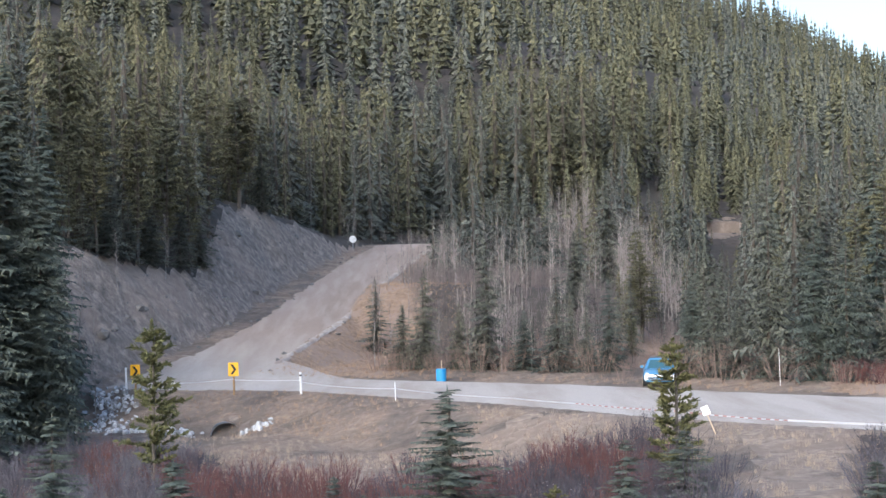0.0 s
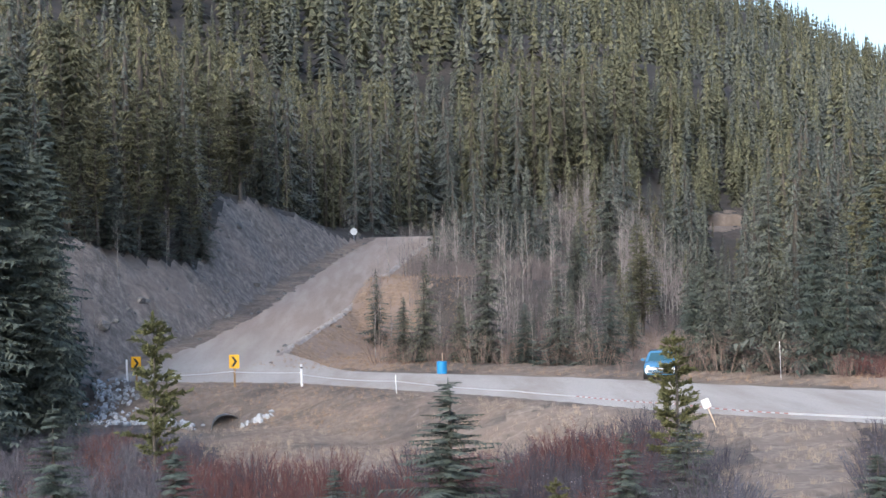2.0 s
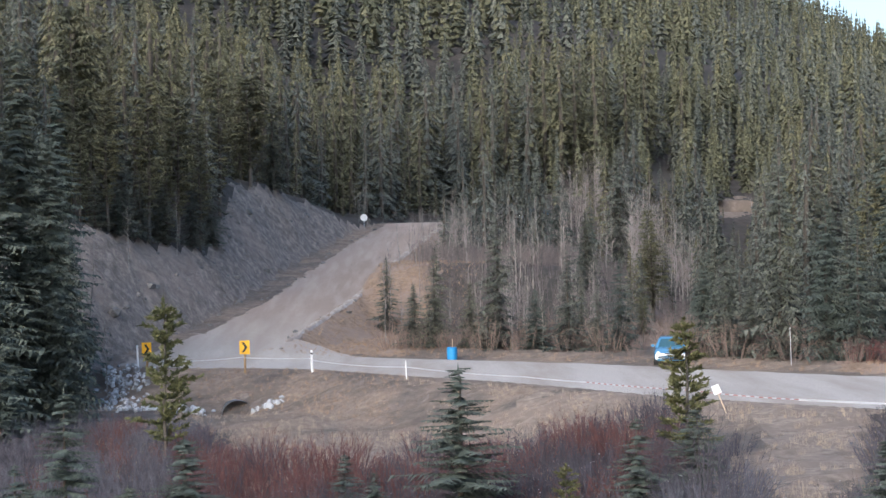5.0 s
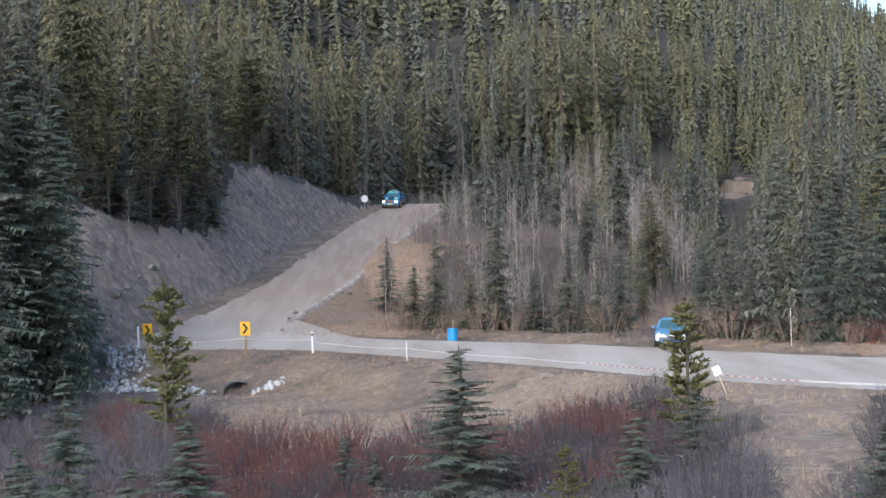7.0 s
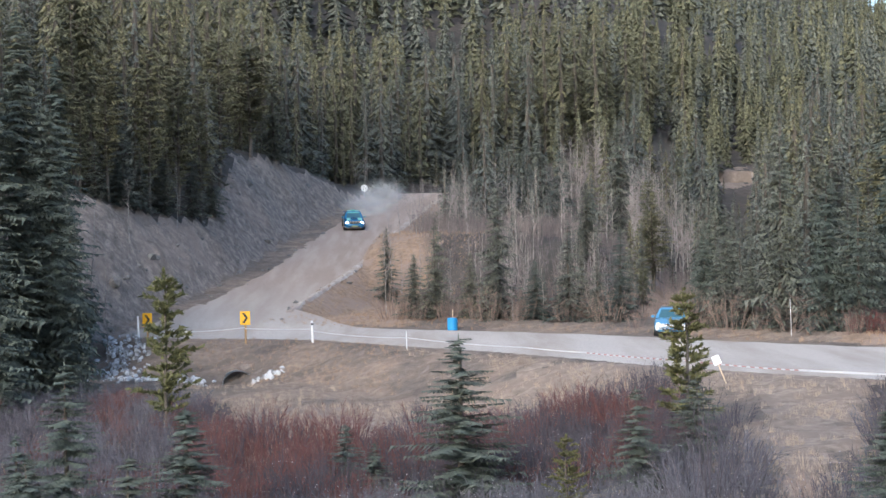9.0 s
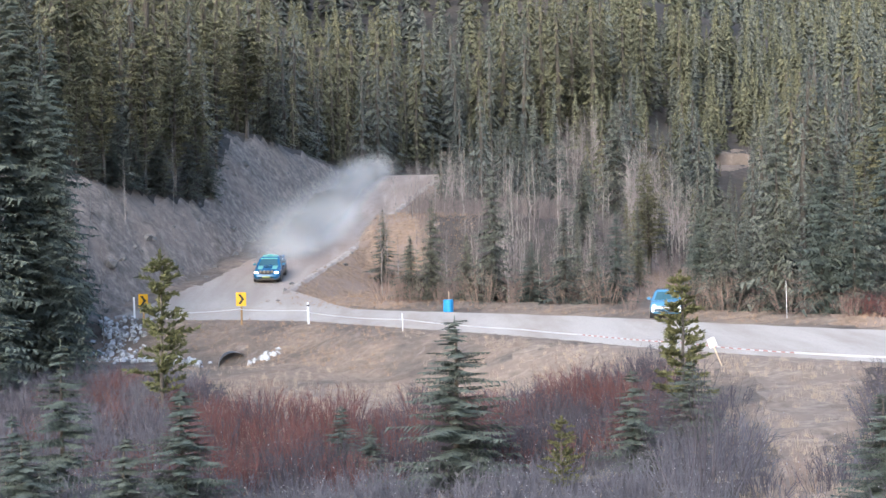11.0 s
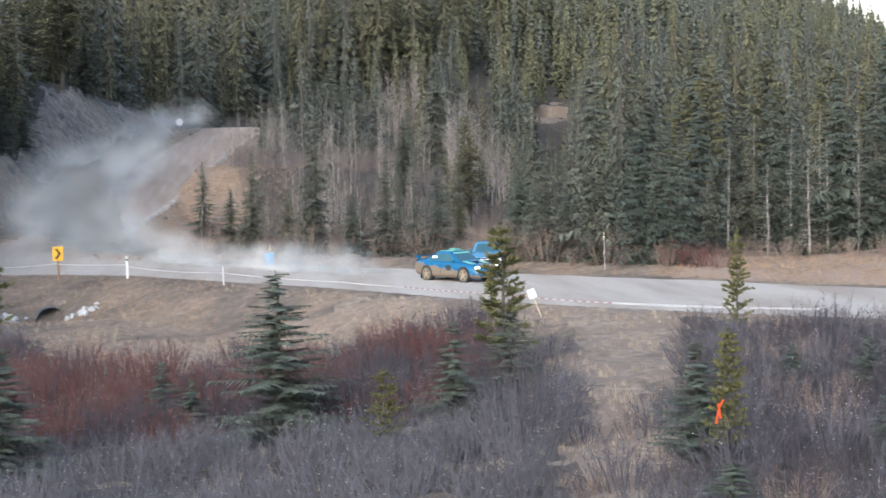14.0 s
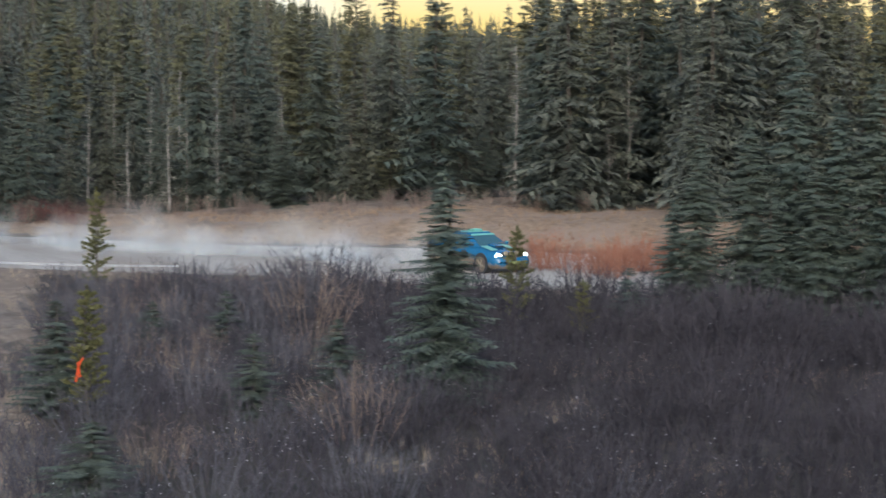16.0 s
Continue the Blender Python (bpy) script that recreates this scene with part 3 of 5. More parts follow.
def plant(key, x, y, scale=1.0, turn=0.0, label="", category="tree", group="", sink=0.0, wide=1.0):
    name, trunk, crown, crown_name = PLANTS[key]
    top = new(name, trunk)
    top.matrix_world = Matrix.LocRotScale((x, y, gz(x, y) - sink), Euler((0, 0, turn)), (scale * wide, scale * wide, scale))
    leaf = new(crown_name, crown)
    leaf.parent = top
    return tagged(top, label, category, group)


for k in range(6):
    tree_kind(f"spruce{k}", "spruce_tree", conifer(10 + k, 12, 2.0 + 0.25 * (k % 3), 34, 8, 3, 0.05, 0.60, 0.8, fine=0.9), trunk_of(k, 12, 0.15), SPRUCE, BARK)
    tree_kind(f"blue{k}", "spruce_tree", conifer(30 + k, 12, 2.1 + 0.3 * (k % 3), 34, 8, 3, 0.03, 0.45, 0.75, fine=0.9), trunk_of(k + 9, 12, 0.15), BLUE_SPRUCE, BARK)
    tree_kind(f"pine{k}", "pine_tree", conifer(50 + k, 16, 1.9 + 0.2 * (k % 3), 40, 10, 3, 0.16, 0.25, 0.6, 0.45, fine=0.9), trunk_of(k + 20, 16, 0.17, dead=14), PINE, BARK)
    st, li = bare_tree(70 + k, 10, 26, 8, 0.02 * (k - 2.5))
    tree_kind(f"aspen{k}", "aspen_tree", li, st, TWIG, PALE_BARK, "branchwork")
def snag(seed, h, r=0.9, n=90):
    """The bare boughs of a dead conifer."""
    g = np.random.RandomState(seed)
    out = []
    for _ in range(n):
        u, a = g.uniform(0.12, 0.98), g.uniform(0, 6.283)
        L = r * (1.05 - u) ** 0.6 * g.uniform(0.4, 1.15)
        p = np.array([0, 0, u * h])
        d = np.array([math.cos(a), math.sin(a), g.uniform(-0.35, 0.2)])
        q = p + d * L
        out.append(spike([p, p + d * L * 0.6, q + (0, 0, 0.10 * L)], [0.022, 0.013, 0.005], 3))
        for _ in range(3):
            o = p + d * L * g.uniform(0.4, 0.95)
            t = d + g.uniform(-0.9, 0.9, 3)
            out.append(spike([o, o + t * L * 0.3], [0.009, 0.004], 3))
    return joined(out)


for k in range(3):
    tree_kind(f"snag{k}", "dead_spruce_tree", snag(360 + k, 8), trunk_of(360 + k, 8, 0.10, 0.99), PALE_BARK, PALE_BARK, "branchwork")
for k in range(3):
    tree_kind(f"near{k}", "spruce_tree", conifer(160 + k, 12, 2.1, 58, 8, 6, 0.02, 0.30 + 0.12 * k, 0.70, fine=0.82), trunk_of(k + 80, 12, 0.13, dead=0), TEAL_SPRUCE, BARK)
    tree_kind(f"tall{k}", "spruce_tree", conifer(60 + k, 18, 2.6, 58, 11, 5, 0.03, 0.55, 0.7, fine=0.78), trunk_of(k + 60, 18, 0.2, dead=10), BLUE_SPRUCE, BARK)
for k in range(4):
    tree_kind(f"sapling{k}", "spruce_sapling", conifer(90 + k, 3.6, 1.0, 26, 10, 7, 0.03, 0.10 if k % 2 else -0.02, 0.66, gaps=0.14, fine=0.72, sag=0.8), trunk_of(k + 30, 3.6, 0.05), BLUE_SPRUCE, BARK)
    tree_kind(f"young{k}", "young_pine_tree", brushy_pine(100 + k, 4, 0.85, 17, 7, 36), trunk_of(k + 40, 4, 0.045), YOUNG_PINE, BARK)


def stand(name, label, kinds, spots, mat):
    """Many far trees in one mesh: kinds are arrays of a tree one metre high."""
    pieces = []
    g = np.random.RandomState(len(spots))
    for x, y, z, h, wide in spots:
        v, f = kinds[g.randint(len(kinds))]
        a = g.uniform(0, 6.283)
        c, s = math.cos(a), math.sin(a)
        w = v * (h * wide, h * wide, h)
        pieces.append((np.stack([w[:, 0] * c - w[:, 1] * s + x, w[:, 0] * s + w[:, 1] * c + y, w[:, 2] + z], 1), f))
    ob = new(name, mesh_np(name, *joined(pieces), mat))
    tagged(ob, label, "woods", kind="stuff")


def scatter(n, az, d, seed, gap):
    """Spots in a sector, none nearer to another than the gap allows."""
    g = np.random.RandomState(seed)
    a = np.radians(g.uniform(*az, n))
    r = np.sqrt(g.uniform(d[0] ** 2, d[1] ** 2, n))
    x, y = r * np.sin(a), r * np.cos(a)
    cells, keep = {}, []
    for i in range(n):
        c = (int(x[i] // gap), int(y[i] // gap))
        near = [j for u in (-1, 0, 1) for v in (-1, 0, 1) for j in cells.get((c[0] + u, c[1] + v), ())]
        if all((x[i] - x[j]) ** 2 + (y[i] - y[j]) ** 2 > gap * gap for j in near):
            cells.setdefault(c, []).append(i)
            keep.append(i)
    return x[keep], y[keep]


def free_of_roads(x, y, margin=1.6):
    c, _ = to_line(CLIMB, x, y)
    return (in_flat(x, y) > margin) & ((c > CLIMB_HALF + margin) | (y < 103))


def build_far_woods():
    near = [shingled(200 + k, 0.105 + 0.02 * (k % 3), 26, 8) for k in range(6)]
    low = [shingled(210 + k, 0.105 + 0.02 * (k % 3), 14, 5) for k in range(6)]
    x, y = scatter(42000, (-18, 38), (214, 615), 21, 3.9)
    z = ground_height(x, y)
    g = np.random.RandomState(3)
    clear = (np.abs(np.degrees(np.arctan2(x, y)) - 9.1) < 0.6) & (np.hypot(x, y) < 216)
    x, y, z = x[~clear], y[~clear], z[~clear]
    h = g.uniform(6.5, 12.5, len(x))
    for n, az, dd, gap, hh in ((900, (7.2, 11), (207, 262), 2.6, (5.5, 9.5)), (160, (7.2, 8.5), (166, 206), 2.4, (4.5, 8)), (160, (9.75, 10.8), (176, 206), 2.4, (5, 9)), (900, (-1.5, 6.5), (199, 240), 2.3, (3.5, 8))):
        x2, y2 = scatter(n, az, dd, n + 7, gap)
        x, y, z = np.r_[x, x2], np.r_[y, y2], np.r_[z, ground_height(x2, y2)]
        h = np.r_[h, g.uniform(*hh, len(x2))]
    h = h * np.where((np.degrees(np.arctan2(x, y)) < 2) & (np.hypot(x, y) > 270), 1.35, 1.0)
    patch = wave(x, y, 60, 17) + g.uniform(-0.35, 0.35, len(x))
    for name, label, sel, mat in (("far_pine_woods", "dense yellow-green pine woods covering the far hillside", patch > -0.10, FAR_PINE),
                                  ("far_spruce_woods", "dense dark spruce woods covering the far hillside", patch <= -0.10, FAR_SPRUCE)):
        for kinds, part_of in ((near, np.hypot(x, y) < 285), (low, np.hypot(x, y) >= 285)):
            both = sel & part_of
            stand(name, label, kinds, list(zip(x[both], y[both], z[both] - 0.3, h[both], g.uniform(0.8, 1.25, both.sum()))), mat)


build_far_woods()


# trees on the brow of the cut bank
CREST = [
    ("pine0", -22.2, 114.9, 9.5, 2.2),
    ("spruce1", -21.6, 117.0, 5.7, 2.3),
    ("pine1", -20.4, 119.8, 11.7, 2.5),
    ("pine2", -19.1, 124.0, 10.3, 2.4),
    ("pine3", -18.0, 127.2, 10.0, 2.3),
    ("pine4", -17.8, 136.8, 11.9, 3.1),
    ("pine5", -17.0, 151.0, 9.5, 3.4),
    ("spruce3", -15.5, 155.7, 8.6, 3.5),
    ("blue2", -21.9, 115.9, 2.9, 2.3),
    ("spruce5", -19.8, 121.9, 4.1, 2.4),
    ("spruce4", -18.4, 125.7, 4.9, 2.4),
    ("spruce3", -20.8, 118.7, 4.2, 2.3),
    ("spruce1", -17.7, 130.3, 4.3, 2.3),
    ("spruce0", -22.8, 113.7, 3.6, 2.2),
]


def named_trees():
    """Trees that stand out singly along the roads and in the meadow: kind, place, height, width."""
    rows = [
        ("sapling0", 0.1, 47.1, 4.6, 2.8), ("young0", -11.1, 68.0, 6.2, 2.6), ("young1", 7.3, 56.4, 4.6, 2.3), ("young2", 2.7, 43.8, 2.0, 1.1),
        ("sapling1", -10.2, 46.3, 4.6, 2.1), ("sapling2", -6.7, 43.9, 3.5, 2.3), ("sapling3", -7.8, 42.1, 2.6, 2.0), ("sapling0", -10.3, 42.4, 2.6, 2.1),
        ("sapling1", -2.3, 49.7, 1.7, 1.0), ("sapling2", -3.3, 52.7, 2.0, 1.2), ("sapling3", -11.5, 46.2, 2.7, 1.4), ("sapling3", 4.7, 46.4, 2.7, 1.5), ("sapling1", 6.7, 49.5, 2.5, 1.9)]
    rows += [
        ("young3", 15.9, 59.7, 3.6, 1.1), ("sapling0", 9.1, 37.5, 2.5, 1.6), ("young1", 9.4, 36.1, 2.8, 1.2), ("sapling2", 7.5, 28.6, 1.8, 1.8),
        ("sapling3", 12.7, 35.1, 1.8, 1.3), ("sapling1", 15.3, 36.8, 1.8, 1.3), ("near1", 16.7, 34.2, 5.2, 3.0), ("young0", 24.3, 45.0, 3.1, 1.0),
        ("young2", 25.4, 43.1, 1.7, 0.8), ("sapling2", 15.8, 45.9, 1.7, 1.1), ("sapling1", 14.0, 46.8, 1.4, 1.1), ("sapling3", 27.5, 44.0, 2.0, 1.2)]
    rows += [
        ("near0", 30.0, 45.5, 3.6, 2.1), ("near1", 30.6, 45.1, 5.6, 2.6), ("near2", 31.8, 44.2, 6.0, 3.0), ("near0", 33.1, 43.7, 8.6, 3.0), ("near2", 33.8, 42.5, 6.5, 2.9),
        ("near1", 34.5, 41.6, 7.4, 3.2), ("near2", 32.7, 42.1, 5.0, 2.7), ("near0", 34.6, 40.6, 5.8, 2.9), ("near1", 31.8, 43.0, 4.0, 2.4), ("near2", 35.3, 39.7, 8.2, 3.4), ("near1", 35.9, 38.9, 6.7, 3.2)]
    rows += [("spruce1", 48, 70, 11.5, 4.2), ("spruce4", 51.5, 66.5, 13, 4.6), ("blue2", 54.5, 62, 12, 4.6), ("spruce5", 50.5, 74, 12.5, 4.4), ("spruce0", 57.5, 59, 13.5, 5.0), ("blue4", 47.5, 79, 9, 3.8)]
    rows += [
        ("tall0", -20.4, 83.8, 18.4, 6.0), ("tall1", -18.9, 83.9, 13.5, 4.2), ("blue1", -20.1, 92.9, 10.0, 3.2), ("tall2", -21.4, 81.5, 17.1, 5.8), ("tall1", -21.8, 94.7, 14.6, 4.8),
        ("tall2", -19.5, 73.1, 9.7, 4.5), ("tall0", -21.9, 98.6, 15.6, 4.8), ("aspen0", -20.3, 99.2, 8.3, 0.0), ("aspen2", -18.9, 96.5, 6.2, 0.0)]
    for sets, out in ((((("spruce0", -4.4, 117.9, 5.0, 2.6), ("spruce1", -1.0, 103.2, 5.9, 2.5), ("spruce2", -2.3, 104.0, 3.9, 2.0), ("spruce3", 6.4, 98.7, 5.7, 2.8), ("blue0", 9.0, 95.9, 5.1, 2.5),
                         ("spruce5", 2.5, 101.3, 7.7, 2.9), ("blue2", 12.9, 91.6, 5.1, 2.0), ("blue1", 18.0, 85.4, 7.9, 3.1), ("blue3", 19.2, 84.5, 7.0, 3.0), ("spruce1", 16.0, 87.4, 10.4, 3.1),
                         ("spruce4", 14.8, 88.7, 3.6, 2.0), ("spruce2", 13.8, 89.8, 6.2, 2.3), ("spruce3", 7.9, 97.1, 4.1, 1.9), ("blue5", 4.6, 99.8, 3.5, 1.9), ("spruce4", 1.0, 102.0, 3.9, 1.9))), 1.04),
                      (((("blue4", 41.1, 85.7, 11.3, 5.1), ("blue2", 34.1, 89.7, 4.3, 2.7), ("blue0", 44.7, 86.8, 4.2, 2.5), ("spruce0", 21.2, 95.7, 7.7, 3.1), ("blue3", 31.6, 91.7, 6.1, 2.8), ("spruce1", 28.7, 92.7, 4.5, 2.2),
                         ("spruce5", 44.8, 66.3, 7.6, 2.8), ("spruce2", 46.8, 76.9, 6.7, 2.9), ("spruce4", 45.4, 80.0, 8.9, 3.2), ("spruce3", 37.5, 88.4, 6.3, 2.7), ("pine1", 38.6, 85.7, 2.9, 1.8),
                         ("aspen1", 47.6, 76.4, 8.3, 0.0), ("aspen3", 45.7, 75.2, 4.2, 0.0), ("snag1", 28.4, 91.7, 5.9, 0.0), ("snag2", 26.3, 92.3, 5.2, 0.0), ("snag0", 29.6, 92.4, 6.4, 0.0))), 1.0)):
        rows += [(k, x * out, y * out, h * out, w * out) for k, x, y, h, w in sets]
    # dark spruces that stand out of the bare brush on the slope
    rows += [("spruce2", 14.1, 149.4, 11.5, 4.4), ("spruce3", 5.9, 163.5, 10.8, 4.4), ("spruce0", 8.0, 161.0, 10.0, 4.0), ("blue1", 9.6, 158.0, 7.6, 3.4), ("spruce4", 9.1, 120.6, 5.0, 2.6), ("pine3", 13.3, 118.5, 5.6, 2.8),
             ("spruce5", 22.6, 122.5, 11.6, 4.6), ("spruce1", 25.0, 121.0, 12.0, 4.6), ("spruce3", 26.6, 123.5, 11.0, 4.4)]
    rows += [("snag0", 27.6, 99.5, 7.6, 0.0), ("snag1", 29.6, 99.0, 7.2, 0.0), ("snag2", 31.0, 98.0, 8.2, 0.0), ("snag0", 33.0, 97.5, 7.8, 0.0), ("snag1", 26.3, 100.5, 6.6, 0.0), ("snag2", 45.2, 84.0, 8.6, 0.0), ("snag0", 46.4, 81.5, 9.4, 0.0), ("snag1", 35.5, 93.5, 6.2, 0.0),
             ("aspen3", -20.6, 113.2, 4.2, 0.0), ("aspen1", -18.9, 122.0, 4.6, 0.0)]
    rows += [("spruce2", 43.5, 75.5, 12.0, 4.5), ("spruce0", 47.0, 77.0, 13.0, 4.6), ("blue1", 44.5, 79.5, 11.0, 4.2), ("spruce5", 49.5, 71.0, 13.5, 4.8), ("spruce3", 40.5, 90.0, 12.5, 4.4)]
    # small trees that close the view past the crest
    rows += [("spruce1", 4.0, 178.0, 4.2, 2.2), ("pine2", 6.4, 180.5, 5.4, 2.4), ("spruce4", 9.0, 183.0, 6.0, 2.8), ("spruce2", 11.8, 185.0, 5.0, 2.5), ("spruce5", 2.0, 174.5, 3.0, 1.6), ("pine4", 14.5, 186.5, 6.4, 2.6), ("blue3", 8.0, 179.0, 4.2, 2.2)]
    rows += CREST
    own = {"near": (12, 4.2, "dense blue-green spruce tree beside the gravel road"), "tall": (18, 5.2, "tall dark spruce tree at the meadow's edge"), "spruce": (12, 4.2, "dark green spruce tree with drooping boughs"), "blue": (12, 4.4, "dense blue-grey spruce tree beside the gravel road"), "pine": (16, 3.6, "small olive pine tree"), "snag": (8, 0, "grey dead spruce with bare broken boughs"), "aspen": (10, 0, "bare pale aspen with grey twigs"),
           "sapling": (3.6, 2.0, "young blue-green spruce standing in the shrubs"), "young": (4.0, 1.7, "slim yellow-green young pine in the meadow")}
    g = np.random.RandomState(8)
    for key, x, y, h, w in rows:
        full, wide, label = own[key[:-1]]
        s = h / full
        plant(key, x, y, s, g.uniform(0, 6.28), label, sink=0.05, wide=(w / wide / s * {"sapling": 1.45, "young": 1.22}.get(key[:-1], 1.1) if w else 1.0))


named_trees()


def build_mid_woods():
    """The woods on the foot of the hill: the front rows are single trees, those behind are joined."""
    mid = [shingled(220 + k, 0.13 + 0.02 * (k % 3), 28, 8, 0.03, 0.75, 2) for k in range(6)]
    tall = [shingled(240 + k, 0.10 + 0.015 * (k % 3), 26, 8, 0.10, 0.6, 2, 0.35) for k in range(5)]
    stems = [trunk_of(300 + k, 1, 0.012) for k in range(2)]
    x, y = scatter(10000, (-24, 45), (84, 222), 31, 2.75)
    d, az = np.hypot(x, y), np.degrees(np.arctan2(x, y))
    c, side = to_line(CLIMB, x, y)
    e, side_e = to_line(LEFT_EDGE, x, y)
    left = (side_e < 0) & (e > bank_height(y) / 1.35 + 0.3) & (y > 84)
    start = np.interp(az, [-4, 0, 4, 9, 14, 18, 24, 34, 45], [113, 109, 107, 106, 98, 96, 96, 92, 84])
    right = (side > 0) & (side_e > 0) & (d > start) & (c > CLIMB_HALF + np.where(y < 142, 11, 4)) & (az > -4)
    right &= ~((az > -2.5) & (az < 3.2) & (d < 150) & (np.random.RandomState(1).rand(len(x)) < 0.48))
    right &= ~((az > 3.0) & (az < 7.8) & (d > 114) & (d < 165) & (np.random.RandomState(2).rand(len(x)) < np.where(d < 122, 0.45, 0.85)))
    right &= ~((az > 3.2) & (az < 4.9) & (d > 160) & (d < 200)) & ~((az > 8.5) & (az < 9.7) & (d > 189) & (d < 207))
    ok = free_of_roads(x, y) & (left | right) & (in_flat(x, y) > 2.5)
    x, y, d, az, left = x[ok], y[ok], d[ok], az[ok], left[ok]
    z = ground_height(x, y)
    g = np.random.RandomState(9)
    h = np.where(left, g.uniform(11, 19, len(x)), g.uniform(6.5, 14, len(x)) * np.where(d < start[ok] + 10, 0.72, 1.0))
    low = np.where(d < 124, g.uniform(2.8, 5.6, len(x)), np.where(d < 155, g.uniform(3.5, 7.5, len(x)), g.uniform(7, 11.5, len(x))))
    low = np.where((az > 8.2) & (az < 9.9) & (d < 196), np.clip((0.0140 * d + EYE - z) * g.uniform(0.7, 1.05, len(x)), 1.6, 9), low)
    h = np.where(az > 29, np.maximum(h, g.uniform(9, 16, len(x))), h)
    h = np.where(left | (az > 10.5), h, np.where(az > 9.7, np.minimum(h, low * 1.5), np.maximum(2.2, low)))
    cap = np.tan(np.radians(np.interp(az, [8, 10.5, 14, 19.5, 21, 23, 26, 28, 29.5, 31.5, 40], [13, 8.0, 6.3, 4.7, 4.2, 3.8, 3.8, 4.2, 5.0, 6.8, 8]))) * d + EYE - z
    h = np.where(left, h, np.maximum(np.where(az < 10, 2.2, 3.5), np.minimum(h, cap * np.where(az > 22, np.where(az > 29, 0.82, 0.70) + 0.62 * g.rand(len(x)) ** 2, g.uniform(0.78, 1.06, len(x))))))
    brow = left & (to_line(LEFT_EDGE, x, y)[0] < bank_height(y) / 1.35 + 4.5)
    h = np.where(brow, g.uniform(3.5, 13, len(x)), h)
    pine = g.rand(len(x)) < np.where(brow, 0.35, np.where(left, 0.70, np.where(az < 6, 0.12, 0.30)))
    order = np.argsort(d + np.where(left, 6, 0) + g.uniform(0, 25, len(x)))
    single, rest = order[:190], order[190:]
    for i in single:
        k = g.randint(6)
        kind, label = ("pine", "tall pine tree with a bare lower trunk in the woods") if pine[i] else (("blue", "grey-green spruce tree at the wood's edge") if g.rand() < 0.4 else ("spruce", "dark green spruce tree at the wood's edge"))
        plant(f"{kind}{k}", x[i], y[i], h[i] / (16 if pine[i] else 12), g.uniform(0, 6.28), label, group="trees of the wood's edge", wide=g.uniform(0.8, 1.15))
    rest = np.array(rest)
    for name, label, sel, kinds, mat in (("mid_pine_woods", "yellow-green pines on the hill's foot", pine[rest], tall, MID_PINE), ("mid_spruce_woods", "dark spruces on the hill's foot", ~pine[rest], mid, MID_SPRUCE)):
        s = rest[sel]
        stand(name, label, kinds, [(x[i], y[i], z[i] - 0.2, h[i], g.uniform(0.85, 1.15)) for i in s], mat)
        stand(name.replace("woods", "trunks"), "grey trunks of the woods on the hill's foot", stems, [(x[i], y[i], z[i] - 0.2, h[i], 1.0) for i in s], BARK)


build_mid_woods()


def build_aspens():
    g = np.random.RandomState(12)
    for n, az, d, hh in ((58, (-2.3, 5.2), (109, 146), (3.2, 6.2)), (30, (3.3, 4.8), (172, 192), (5.5, 7.5)), (46, (5.7, 7.8), (128, 162), (5.5, 9.0)), (8, (9.6, 10.3), (168, 186), (5, 6.5)), (26, (1.0, 5.6), (102, 112), (3, 5.5)), (64, (-3.2, 0.8), (140, 182), (2.6, 4.6)), (8, (10, 20), (96, 118), (4, 6))):
        x, y = scatter(n * 12, az, d, int(n), 0.8)
        ok = free_of_roads(x, y, 1.5) & (in_flat(x, y) > 1.5)
        for a, b in list(zip(x[ok], y[ok]))[:n]:
            plant(f"aspen{g.randint(6)}", a, b, g.uniform(*hh) / 10, g.uniform(0, 6.28), "bare pale aspen with grey twigs", group="bare aspens")


build_aspens()

# ---------- the near meadow: shrubs, grass, stones ----------
BROWN_STEM = grained("brown_brush_stems", (0.13, 0.094, 0.08), (0.29, 0.215, 0.18), 2, 0.9)
GREY_BRUSH = grained("grey_brown_brush_stems", (0.095, 0.077, 0.075), (0.235, 0.195, 0.185), 2, 0.9)
RUST_STEM = grained("rusty_stems", (0.20, 0.08, 0.05), (0.42, 0.19, 0.12), 2, 0.9)
SHRUBS = {}
for k in range(4):
    for key, mat in (("red", RED_STEM), ("grey", GREY_STEM), ("purple", PURPLE_STEM), ("brown", BROWN_STEM), ("rust", RUST_STEM)):
        v, f = bush(400 + k + 10 * len(key), 1.0, 0.75, 29, 7, 0.009, 0.62)
        SHRUBS[key + str(k)] = (mesh_np(key + "_shrub", v, f, mat), v, f, mat)


# coarse willow stems with the shade near the big spruces put into their colour
SHADED_STEM = grained("shaded_stems", (0.018, 0.016, 0.021), (0.066, 0.056, 0.066), 3, 0.9)
for k in range(4):
    v, f = bush(440 + k, 1.0, 0.75, 26, 7, 0.012, 0.6)
    SHRUBS["dark" + str(k)] = (mesh_np("dark_shrub", v, f, SHADED_STEM), v, f, SHADED_STEM)
for k in range(4):
    v, f = bush(460 + k, 1.0, 0.6, 15, 5, 0.010, 0.5)
    SHRUBS["twiggy" + str(k)] = (mesh_np("twiggy_shrub", v, f, GREY_BRUSH), v, f, GREY_BRUSH)


def in_clearing(x, y):
    """An open strip of dry grass between the thickets."""
    az = np.degrees(np.arctan2(x, y))
    bend = wave(x, y, 9, 41) + 0.6 * wave(x, y, 3, 42)
    return (az > 9.6 + 1.3 * bend) & (az < 12.5 + 1.1 * bend) & (y < 66)


